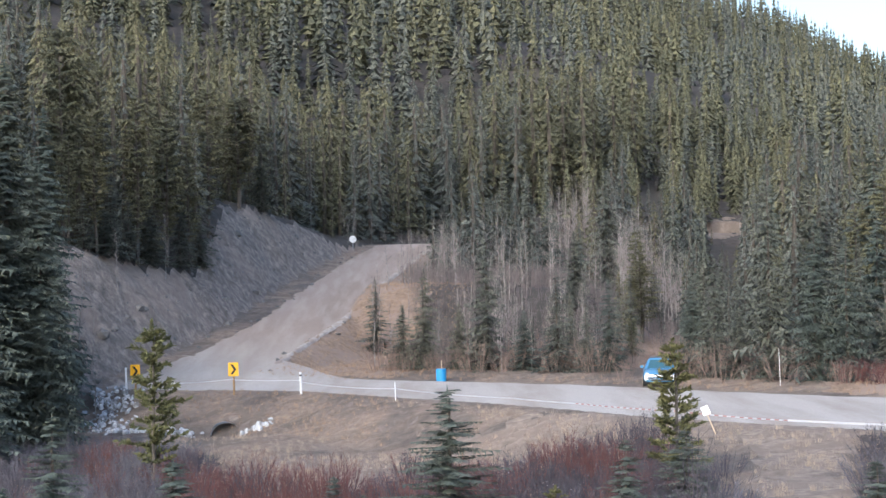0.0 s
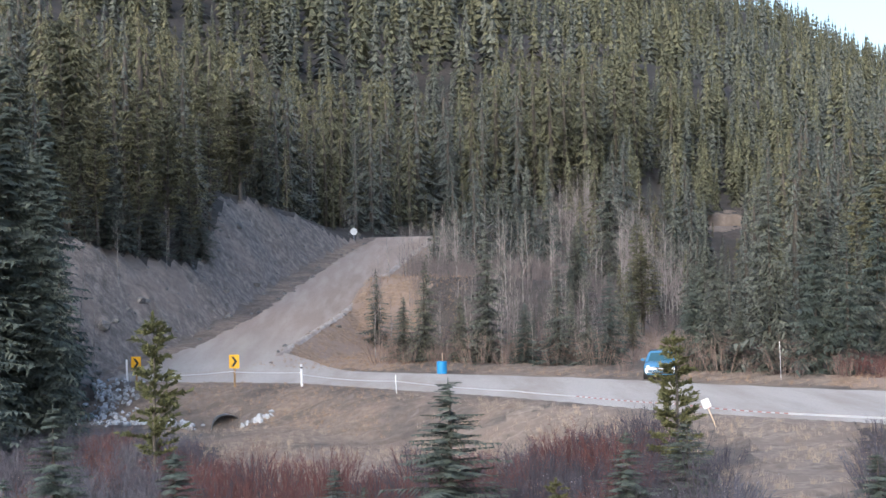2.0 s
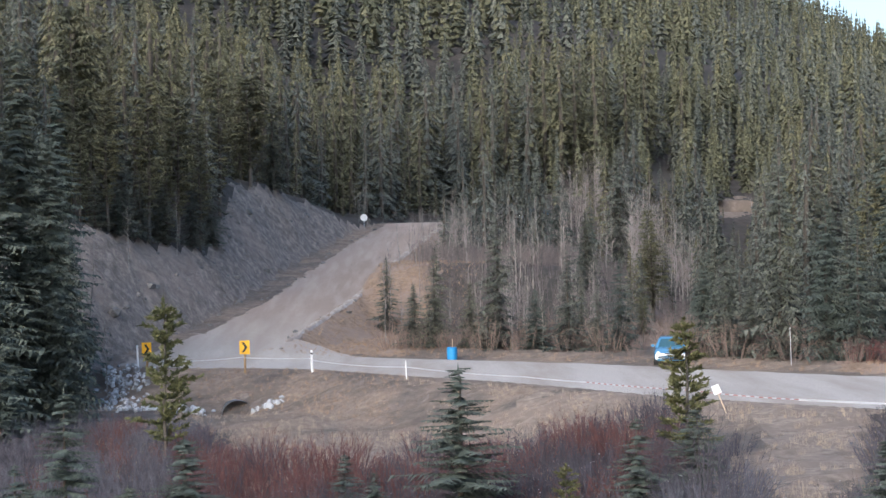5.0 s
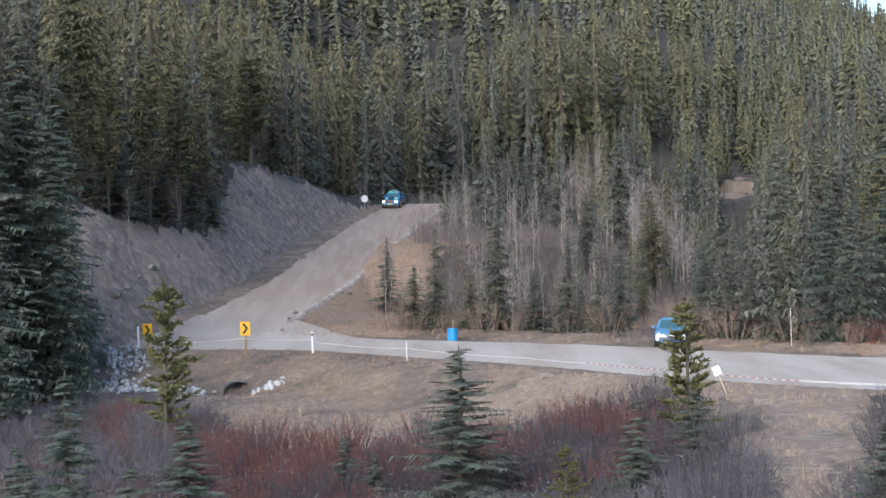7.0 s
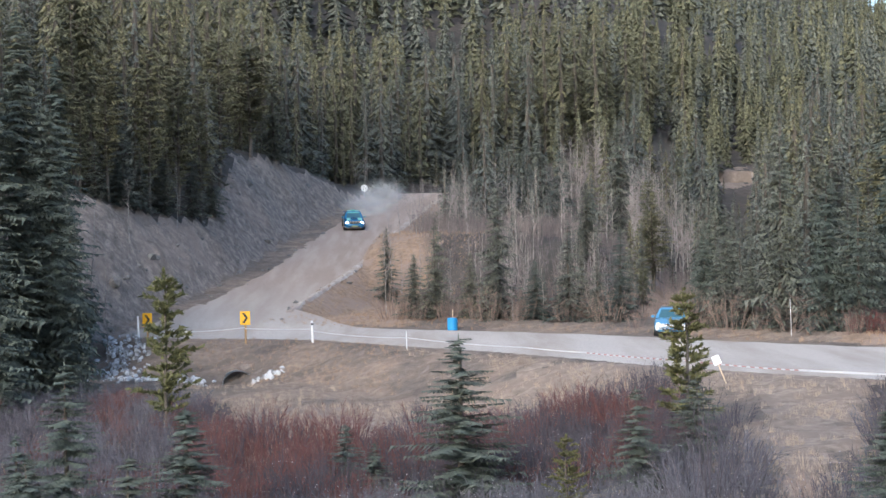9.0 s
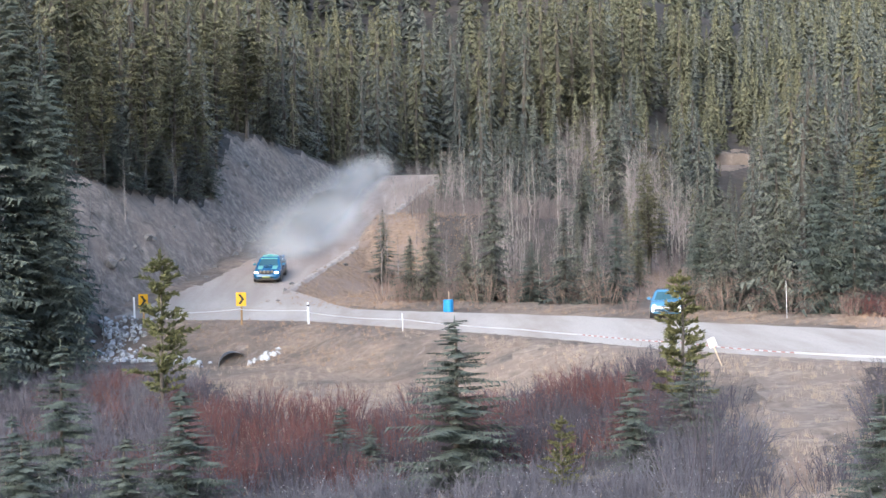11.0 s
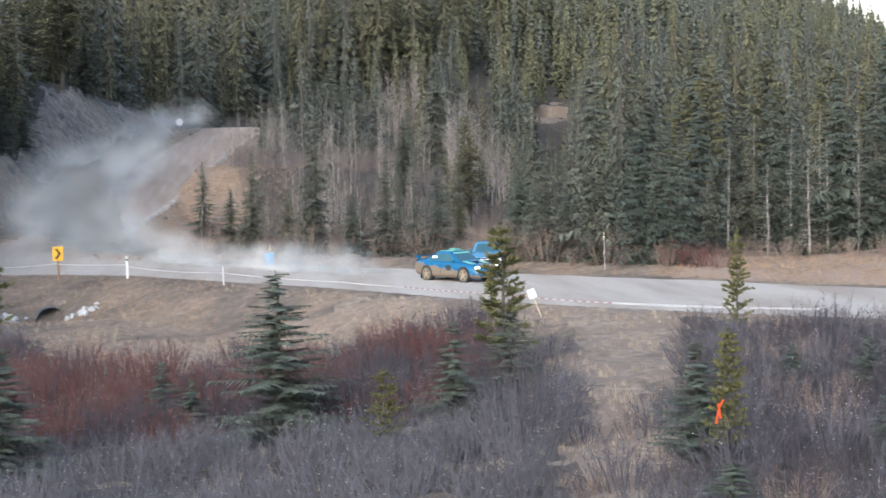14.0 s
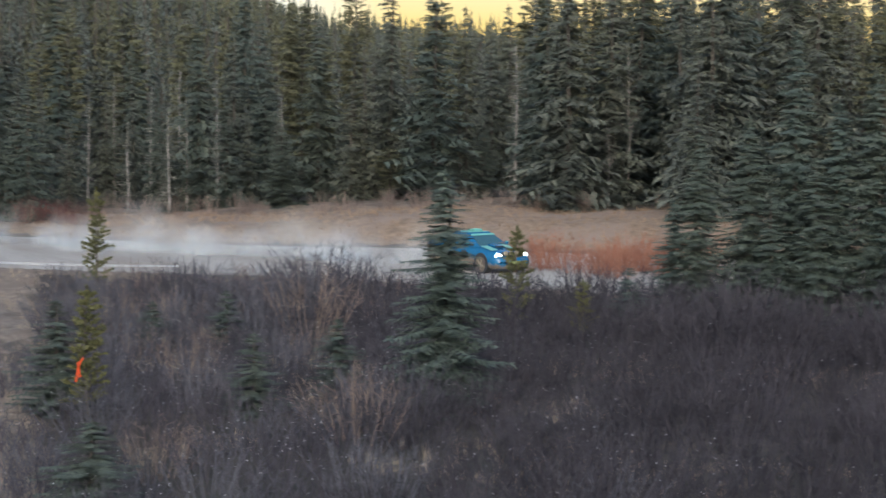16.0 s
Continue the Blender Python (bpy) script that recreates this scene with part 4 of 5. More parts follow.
def build_shrubs():
    g = np.random.RandomState(14)
    spots = []
    x, y = scatter(16000, (-16, 41), (23, 82), 44, 0.70)
    d, az = np.hypot(x, y), np.degrees(np.arctan2(x, y))
    flat = in_flat(x, y)
    lumps = wave(x, y, 5.5, 27) + 0.5 * wave(x, y, 2.2, 28)
    for a, b, r, t, e, lump in zip(x, y, d, az, flat, lumps):
        if e < 3.0 or (in_clearing(a, b) and g.rand() < 0.80 - 0.35 * lump):
            continue
        u = g.rand() + (0.5 if lump < -0.42 and t < 13 else 0.0)
        tall = 1.0 + 0.55 * lump
        if t < 9.5:
            if 47 < r < 68 and -8.5 < t < 7.5 and u < 0.85 - 0.10 * max(0, r - 61):
                dark = r < 53 or (t > 2.5 and g.rand() < 0.7)
                spots.append((("purple" if g.rand() < (0.65 if dark else 0.35) else "red"), a, b, tall * g.uniform(1.0, 1.75), 0.75))
            elif 7.5 <= t and 50 <= r < 62 and u < 0.4:
                spots.append(("purple", a, b, tall * g.uniform(0.8, 1.3), 0.9))
            elif r < 50 and u < 0.97:
                spots.append(("grey", a, b, tall * g.uniform(0.75, 1.3), 1.0))
            elif 45 <= r < 81 and t <= -8.0 and u < 0.85:
                spots.append(("grey" if g.rand() < 0.6 else ("purple" if g.rand() < 0.7 else "red"), a, b, g.uniform(0.7, 1.5), 0.9))
        elif b < 62 and (t > 13.4 or r < 44) and u < 0.93:
            kind = "grey" if g.rand() < (0.2 if r > 40 else 0.28) - 0.020 * (t - 18) + 0.3 * lump else ("purple" if t > 25 or g.rand() < 0.9 else "brown")
            # towards the big spruces more shrubs take the stems with painted shade
            if t > 22 and g.rand() < min(0.7, 0.09 * (t - 22)):
                kind = "dark"
            spots.append((kind, a, b, tall * g.uniform(0.7, 1.45) * (1.35 if e < 12 and t > 17 else 1.0), 0.95))
    # brush along the wood's edge beyond the road
    x, y = scatter(6000, (-3.5, 40), (86, 114), 45, 1.05)
    flat = in_flat(x, y)
    c, _ = to_line(CLIMB, x, y)
    far_side = to_line(FAR_EDGE, x, y)[1] < 0
    t = np.degrees(np.arctan2(x, y))
    for a, b, e, q, far, ta in zip(x, y, flat, c, far_side, t):
        if far and not (5.8 < ta < 6.8 and e > 4) and (2.2 if ta < 13 else 9.5) < e < 12 and q > 9 and g.rand() < 0.75:
            spots.append(("brown", a, b, g.uniform(1.0, 2.6) * (0.6 if ta > 13 else 1), 0.7))
    # grey brush under the bare aspens on the knoll and in the gully
    x, y = scatter(6000, (-3.5, 8.2), (106, 186), 48, 0.95)
    c, side = to_line(CLIMB, x, y)
    flat, t, d = in_flat(x, y), np.degrees(np.arctan2(x, y)), np.hypot(x, y)
    for a, b, e, q, sd, ta, r in zip(x, y, flat, c, side, t, d):
        edge = CLIMB_HALF + max(1.2, 8.0 - 0.16 * (b - 106))
        bare = 5.7 < ta < 6.9 and r < 126 and g.rand() < 0.93
        if sd > 0 and e > 3 and q > edge and not bare and g.rand() < 0.85:
            spots.append(("twiggy", a, b, g.uniform(0.9, 2.5), 0.6))
    for a, b in ((19.8, 86.5), (20.6, 86.0), (21.3, 85.6), (22.0, 85.4), (20.2, 87.4)):
        spots.append(("red", a, b, 1.4, 0.9))
    for _ in range(26):
        spots.append(("rust", 34.5 + g.uniform(-3.4, 3.4), 57 + g.uniform(-3, 3), g.uniform(1.1, 1.7), 0.8))
    words = {"dark": "leafless willow shrub, coarse stems coloured near-black as if shaded", "twiggy": "leafless grey-brown brush shrub on the knoll", "red": "leafless red-stemmed dogwood shrub", "grey": "leafless bluish grey willow shrub", "purple": "leafless dark purplish willow shrub", "brown": "brown leafless brush at the wood's edge", "rust": "rusty red leafless shrub by the road"}
    single = set(np.argsort([math.hypot(s[1], s[2]) + 9 * g.rand() for s in spots])[:290])
    rest = {}
    heads = []
    ball = np.array([(0, 0, 1), (0.94, 0, -0.33), (-0.47, 0.82, -0.33), (-0.47, -0.82, -0.33)])
    faces = np.array([(0, 1, 2), (0, 2, 3), (0, 3, 1), (1, 3, 2)])
    for kind, a, b, h, wide in spots:
        if kind in ("grey", "purple") and math.hypot(a, b) < 50:
            zg = gz(a, b)
            for _ in range(5):
                q, r = g.uniform(0, 6.283), 0.95 * h * wide * math.sqrt(g.rand())
                heads.append((ball * g.uniform(0.010, 0.021) + (a + r * math.cos(q), b + r * math.sin(q), zg + h * g.uniform(0.5, 1.0)), faces))
    tagged(new("seed_heads", mesh_np("seed_heads", *joined(heads), CATKIN)), "tiny pale seed heads on the willow tips", "seed heads", kind="stuff")
    for i, (kind, a, b, h, wide) in enumerate(spots):
        key = kind + str(g.randint(4))
        turn = g.uniform(0, 6.28)
        me, v, f, mat = SHRUBS[key]
        if i in single:
            ob = new("shrub", me)
            ob.matrix_world = Matrix.LocRotScale((a, b, gz(a, b)), Euler((0, 0, turn)), (h * wide, h * wide, h))
            tagged(ob, words[kind], "shrub", kind + " shrubs")
        else:
            c, s = math.cos(turn), math.sin(turn)
            w = v * (h * wide, h * wide, h)
            rest.setdefault(kind, []).append((np.stack([w[:, 0] * c - w[:, 1] * s + a, w[:, 0] * s + w[:, 1] * c + b, w[:, 2] + gz(a, b)], 1), f))
    for kind, pieces in rest.items():
        m = SHRUBS[kind + "0"][3]
        ob = new(kind + "_thicket", mesh_np(kind + "_thicket", *joined(pieces), m))
        tagged(ob, words[kind].replace("shrub", "thicket"), "thicket", kind="stuff")


build_shrubs()


def build_tall_shrub():
    """A bare many-stemmed willow taller than its neighbours."""
    pieces = [bush(480, 3.6, 1.4, 16, 7, 0.015, 0.75)]
    ob = new("willow_shrub", mesh_np("willow_shrub", *joined(pieces), PURPLE_STEM))
    ob.matrix_world = pose(5.7, 40.4, gz(5.7, 40.4))
    tagged(ob, "tall leafless dark willow with slender upright stems", "shrub")
    ob = new("willow_shrub", mesh_np("willow_shrub", *bush(481, 2.0, 1.3, 22, 7, 0.012, 0.6), PURPLE_STEM))
    ob.matrix_world = pose(6.9, 45.5, gz(6.9, 45.5))
    tagged(ob, "tall leafless purplish willow with slender upright stems", "shrub")


build_tall_shrub()


def tuft(seed, n=20):
    g = np.random.RandomState(seed)
    V, F = [], []
    for _ in range(n):
        a, b, h = g.uniform(0, 6.283), g.uniform(0, 0.5), g.uniform(0.5, 1.0)
        x, y, t = b * math.cos(a), b * math.sin(a), g.uniform(0.2, 0.6)
        k = len(V)
        V += [(x - 0.018 * math.sin(a), y + 0.018 * math.cos(a), -0.05), (x + 0.018 * math.sin(a), y - 0.018 * math.cos(a), -0.05), (x + t * math.cos(a) * 0.6, y + t * math.sin(a) * 0.6, h)]
        F.append((k, k + 1, k + 2))
    return np.array(V), np.array(F)


def build_grass():
    g = np.random.RandomState(15)
    kinds = [tuft(600 + k) for k in range(5)]
    x, y = scatter(110000, (-16, 42), (26, 150), 46, 0.33)
    flat = in_flat(x, y)
    c, side = to_line(CLIMB, x, y)
    t = np.degrees(np.arctan2(x, y))
    d = np.hypot(x, y)
    cover = wave(x, y, 11, 19) + 0.4 * wave(x, y, 3, 20)
    near_side = to_line(NEAR_EDGE, x, y)[1] > 0
    lumps = wave(x, y, 5.5, 27) + 0.5 * wave(x, y, 2.2, 28)
    pale = near_side & (flat > 1.0) & ((cover > 0.12) | ((d > 64) & (d < 78) & (cover > -0.35)) | (in_clearing(x, y) & (cover > -0.15)) | ((lumps < -0.36) & (t < 13))) & (x > -17)
    rust = ~near_side & (flat > 0.6) & (c > CLIMB_HALF + 0.5) & (side > 0) & (flat < 12) & ((t > 13) | (y > 104) | (flat < 2))
    rust |= ~near_side & (side > 0) & (c > CLIMB_HALF + 0.2) & (c < CLIMB_HALF + 9) & (y > 105)
    rust |= near_side & (flat > 0.4) & (flat < 5.5) & (x > -15) & (x < -2.5)
    pale &= ~rust
    for name, label, sel, mat, hh in (("dry_grass", "pale dry straw grass across the meadow", pale, STRAW, (0.14, 0.36)), ("rusty_grass", "tawny dry grass on the road's banks", rust, RUST_GRASS, (0.12, 0.32))):
        xs, ys = x[sel], y[sel]
        zs = ground_height(xs, ys)
        stand(name, label, kinds, [(a, b, z, g.uniform(*hh), 1.1) for a, b, z in zip(xs, ys, zs)], mat)


build_grass()


def stone(seed):
    bm = bmesh.new()
    bmesh.ops.create_icosphere(bm, subdivisions=2, radius=0.5)
    g = np.random.RandomState(seed)
    push = [(Vector(g.normal(size=3)).normalized(), g.uniform(0.22, 0.42)) for _ in range(9)]
    for v in bm.verts:
        for n, lim in push:
            over = v.co.dot(n) - lim
            if over > 0:
                v.co -= n * over
        v.co.z *= 0.75
    me = bpy.data.meshes.new("stone")
    bm.to_mesh(me)
    bm.free()
    me.materials.append(ROCK)
    return me


def build_riprap():
    g = np.random.RandomState(16)
    shapes = [stone(700 + k) for k in range(7)]
    pile = new("riprap", None)
    tagged(pile, "heap of pale broken limestone lining the ditch by the culvert", "rock pile")
    spots = []
    for n, ax, ay, bx, by, w in ((170, -18.8, 100.2, -17.4, 91.5, 1.2), (75, -17.4, 92.5, -12.6, 91.2, 0.8), (26, -10.3, 90.7, -8.6, 89.6, 0.45)):
        for _ in range(n):
            s = g.rand()
            spots.append((ax + (bx - ax) * s + g.normal() * w * 0.55, ay + (by - ay) * s + g.normal() * w * 0.55))
    for a, b in spots:
        ob = new("stone", shapes[g.randint(7)])
        s = g.uniform(0.16, 0.5)
        ob.parent = pile
        ob.matrix_local = Matrix.LocRotScale((a, b, gz(a, b) + 0.12 * s), Euler(g.uniform(0, 6, 3)), (s, s * g.uniform(0.7, 1.1), s))


def build_scree():
    """Loose small stones on the cut bank and the road's shoulders."""
    g = np.random.RandomState(17)
    bm = bmesh.new()
    bmesh.ops.create_icosphere(bm, subdivisions=1, radius=0.5)
    base = np.array([v.co for v in bm.verts])
    tri = np.array([[v.index for v in f.verts] for f in bm.faces])
    bm.free()
    x, y = scatter(9000, (-13, 0), (98, 178), 47, 0.5)
    e, side = to_line(LEFT_EDGE, x, y)
    c, sc = to_line(CLIMB, x, y)
    ok = ((side < 0) & (e < 7.5) & (g.rand(len(x)) < 0.5)) | ((np.abs(c - CLIMB_HALF) < 0.7) & (y > 106) & (g.rand(len(x)) < 0.3))
    x, y = x[ok], y[ok]
    z = ground_height(x, y)
    kinds = [(base * g.uniform(0.6, 1.3, (len(base), 1)), tri) for _ in range(6)]
    stand("scree", "loose grey stones on the cut bank", kinds, [(a, b, q, 0.06 + 0.3 * g.rand() ** 3 + 0.5 * (g.rand() < 0.03), 1.3) for a, b, q in zip(x, y, z)], DARK_ROCK)


build_riprap()
build_scree()

# ---------- road furniture and vehicles ----------
def part(name, bm, mat, parent, label="", shade=False):
    """Link a bmesh as one mesh under a thing or a part."""
    me = bpy.data.meshes.new(name)
    bmesh.ops.recalc_face_normals(bm, faces=bm.faces)
    bm.to_mesh(me)
    bm.free()
    me.materials.append(mat)
    if shade:
        me.polygons.foreach_set("use_smooth", [True] * len(me.polygons))
    ob = new(name, me)
    ob.parent = parent
    if label:
        ob["label"] = label
    return ob


def box(x, y, z, sx, sy, sz, bevel=0.0, turn=None, bm=None):
    bm = bm or bmesh.new()
    m = Matrix.Translation((x, y, z)) @ (turn or Matrix.Identity(4)) @ Matrix.Diagonal((sx, sy, sz, 1))
    made = bmesh.ops.create_cube(bm, size=1, matrix=m)
    if bevel:
        edges = {e for v in made["verts"] for e in v.link_edges}
        bmesh.ops.bevel(bm, geom=list(edges), offset=bevel, segments=2, affect="EDGES")
    return bm


def drum(r1, r2, h, m=None, seg=20, bm=None, bevel=0.0):
    """A cylinder or cone round its own z, from 0 to h."""
    bm = bm or bmesh.new()
    made = bmesh.ops.create_cone(bm, cap_ends=True, segments=seg, radius1=r1, radius2=r2, depth=h, matrix=(m or Matrix.Identity(4)) @ Matrix.Translation((0, 0, h / 2)))
    if bevel:
        rims = [e for e in {e for v in made["verts"] for e in v.link_edges} if any(len(f.verts) > 4 for f in e.link_faces)]
        bmesh.ops.bevel(bm, geom=rims, offset=bevel, segments=2, affect="EDGES")
    return bm


def sheet(points, thick=0.008, bm=None):
    """A flat panel through points, given some thickness."""
    bm = bm or bmesh.new()
    vs = [bm.verts.new(p) for p in points]
    f = bm.faces.new(vs)
    f.normal_update()
    made = bmesh.ops.extrude_face_region(bm, geom=[f])
    n = f.normal.copy()
    for g in made["geom"]:
        if isinstance(g, bmesh.types.BMVert):
            g.co -= n * thick
    return bm


YELLOW = plain("yellow_sign_sheet", (0.80, 0.43, 0.01), 0.45)
BLACK = plain("black_paint", (0.012, 0.012, 0.012), 0.5)
WHITE = plain("white_paint", (0.80, 0.80, 0.80), 0.5)
TIMBER = grained("weathered_post_wood", (0.22, 0.13, 0.06), (0.42, 0.27, 0.13), 6, 0.85, stretch=(6, 6, 0.7))
STAKE = grained("pale_stake_wood", (0.50, 0.38, 0.25), (0.72, 0.58, 0.42), 6, 0.85, stretch=(6, 6, 0.7))
DRUM_BLUE = plain("blue_plastic_drum", (0.03, 0.27, 0.58), 0.45)
TAPE = plain("white_barrier_tape", (0.70, 0.69, 0.69), 0.5, dirt=0.05)
TAPE_RED = plain("red_barrier_tape", (0.50, 0.22, 0.20), 0.5)
ORANGE = plain("orange_flagging_tape", (0.90, 0.12, 0.03), 0.5)
STEEL = grained("galvanised_corrugated_steel", (0.30, 0.32, 0.34), (0.55, 0.57, 0.58), 4, 0.45, metal=0.7)


def chevron_sign(x, y, turn, post_h):
    top = new("chevron_sign", None)
    top.matrix_world = pose(x, y, gz(x, y), 0, 0, turn)
    tagged(top, "yellow road sign with a black chevron on a wooden post", "road sign", "chevron signs")
    part("post", box(0, 0.07, (post_h + 0.55) / 2 - 0.2, 0.10, 0.10, post_h + 0.95, 0.01), TIMBER, top)
    z = post_h + 0.36
    panel = part("panel", box(0, 0, z, 0.56, 0.012, 0.74, 0.004), YELLOW, top)
    bm = bmesh.new()
    for s in (-1, 1):
        sheet([(-0.17, -0.012, z + s * 0.27), (-0.02, -0.012, z + s * 0.27), (0.17, -0.012, z), (0.02, -0.012, z)][::s], 0.004, bm)
    part("chevron", bm, BLACK, panel, "black chevron pointing right")


chevron_sign(-11.3, 95.9, -6, 0.98)
chevron_sign(-17.2, 99.4, -9, 0.72)


def guide_post(x, y, h, r=0.05, band=True):
    top = new("guide_post", None)
    top.matrix_world = pose(x, y, gz(x, y), 0.8, -1.2, 0)
    tagged(top, "slim white roadside guide post", "post", "guide posts")
    part("shaft", drum(r, r * 0.9, h + 0.3, Matrix.Translation((0, 0, -0.3)), 12, bevel=0.006), WHITE, top)
    if band:
        part("band", drum(r * 1.06, r * 1.04, 0.09, Matrix.Translation((0, 0, h - 0.22)), 12), BLACK, top, "dark reflector band")


guide_post(-7.5, 93.8, 1.15, 0.065)
guide_post(-17.75, 99.7, 1.3, 0.065, False)
guide_post(-2.36, 87.4, 0.85, 0.028, False)
guide_post(16.6, 87.6, 1.9, 0.013, False)


def tape_span(a, b, za, zb, sag, width=0.034, n=14, striped=False):
    """A ribbon that hangs between two posts and twists a little."""
    bm = bmesh.new()
    rows = []
    for i in range(n + 1):
        s = i / n
        x, y = a[0] + (b[0] - a[0]) * s, a[1] + (b[1] - a[1]) * s
        ga, gb = gz(*a) + za, gz(*b) + zb
        z = ga + (gb - ga) * s - sag * 4 * s * (1 - s)
        z = max(z, gz(x, y) + 0.07 + width / 2)
        tw = 0.5 * math.sin(9 * s + a[0])
        rows.append([bm.verts.new((x - 0.5 * width * math.sin(tw) * 0.4, y + 0.5 * width * math.sin(tw), z + k * width / 2 * math.cos(tw))) for k in (-1, 1)])
    for p, q in zip(rows[:-1], rows[1:]):
        bm.faces.new((p[0], q[0], q[1], p[1]))
    bmesh.ops.solidify(bm, geom=bm.faces[:], thickness=0.003)
    ob = part("barrier_tape", bm, TAPE, None)
    tagged(ob, ("red and white striped" if striped else "white plastic") + " barrier tape strung along the road's edge", "tape", "barrier tapes")
    if striped:
        ob.data.materials.append(TAPE_RED)
        lo = min(a[0], b[0])
        for p in ob.data.polygons:
            p.material_index = int((p.center.x - lo) / abs(b[0] - a[0]) * n) % 2


tape_span((-17.2, 99.3), (-11.3, 95.8), 0.45, 0.85, 0.12)
tape_span((-11.3, 95.8), (-7.5, 93.75), 0.80, 0.72, 0.03)
tape_span((-7.5, 93.75), (-2.36, 87.35), 0.62, 0.55, 0.10)
tape_span((-2.36, 87.35), (3.2, 81.2), 0.55, 0.35, 0.06)
tape_span((3.2, 81.2), (5.6, 77.15), 0.35, 0.36, 0.02, 0.045)
tape_span((5.6, 77.15), (9.3, 70.9), 0.36, 0.42, 0.03, 0.042, 34, True)
tape_span((9.3, 70.9), (13.0, 67.3), 0.42, 0.25, 0.04, 0.042, 26, True)
tape_span((13.0, 67.3), (19.5, 61.8), 0.25, 0.30, 0.04, 0.08)


def build_small_things():
    # blue drum with a stick in it
    x, y = -0.11, 101.4
    top = new("blue_drum", None)
    top.matrix_world = pose(x, y, gz(x, y))
    tagged(top, "bright blue plastic drum with a wooden stake behind it", "drum")
    body = drum(0.29, 0.29, 0.72, None, 24, bevel=0.03)
    for z in (0.24, 0.48):
        drum(0.305, 0.305, 0.03, Matrix.Translation((0, 0, z)), 24, body)
    part("barrel", body, DRUM_BLUE, top, shade=False)
    part("stake", box(0.03, 0.36, 0.5, 0.045, 0.045, 1.35, 0.005), STAKE, top, "pale wooden stake")
    # leaning white board on a stake
    x, y = 10.25, 67.4
    top = new("marker_board", None)
    top.matrix_world = pose(x, y, gz(x, y), 0, -22, 0)
    tagged(top, "small white board on a leaning wooden stake", "sign")
    part("stake", box(0, 0.03, 0.33, 0.045, 0.03, 1.0, 0.004), STAKE, top)
    part("board", box(0, 0, 0.90, 0.30, 0.015, 0.36, 0.004), WHITE, top)
    # small far sign on the crest
    x, y = -8.5, 173.0
    top = new("road_sign", None)
    top.matrix_world = pose(x, y, gz(x, y))
    tagged(top, "small white traffic sign on a thin post at the crest", "road sign")
    part("post", drum(0.035, 0.035, 1.5, Matrix.Translation((0, 0.03, -0.2)), 10), STEEL, top)
    part("panel", drum(0.36, 0.36, 0.02, Matrix.Translation((0, 0, 1.05)) @ pose(0, 0, 0, 90, 0, 0), 8), WHITE, top)
    # culvert: a ribbed pipe that opens towards the meadow
    top = new("culvert_pipe", None)
    cx, cy = -11.15, 91.4
    top.matrix_world = pose(cx, cy, gz(cx, cy) - 0.75, 0, 0, 14)
    tagged(top, "corrugated steel culvert pipe opening out of the road's bank", "culvert")
    bm = bmesh.new()
    n, rows = 28, []
    for i in range(30):
        r = 0.84 + (0.025 if i % 2 else 0.0)
        rows.append([bm.verts.new((r * math.cos(2 * math.pi * k / n), i * 0.16 + 0.45 * math.sin(2 * math.pi * k / n) * (i == 0), r * math.sin(2 * math.pi * k / n) + 0.45)) for k in range(n)])
    for p, q in zip(rows[:-1], rows[1:]):
        for k in range(n):
            bm.faces.new((p[k], p[(k + 1) % n], q[(k + 1) % n], q[k]))
    bmesh.ops.solidify(bm, geom=bm.faces[:], thickness=0.02)
    part("pipe", bm, STEEL, top, shade=True)
    # black disc added near the pipe's far end, standing in for the darkness inside
    bm = bmesh.new()
    bmesh.ops.create_circle(bm, cap_ends=True, segments=24, radius=0.83, matrix=pose(0, 4.4, 0.45, 90, 0, 0))
    part("inner_shade_disc", bm, BLACK, top)
    # flagging tape tied to a young tree
    x, y = 9.16, 36.2
    bm = bmesh.new()
    for dx, dz, ln, tilt in ((0, 0, 0.42, 8), (0.03, 0.05, 0.34, -14), (0.08, 0.22, 0.16, 30)):
        box(dx, -0.05, dz, 0.045, 0.004, ln, 0, pose(0, 0, 0, 6, tilt, 20), bm)
    ob = part("flagging_tape", bm, ORANGE, None)
    ob.matrix_world = pose(x - 0.15, y - 0.75, gz(x, y) + 1.15)
    tagged(ob, "strip of bright orange flagging tape tied to a sapling", "tape")


build_small_things()


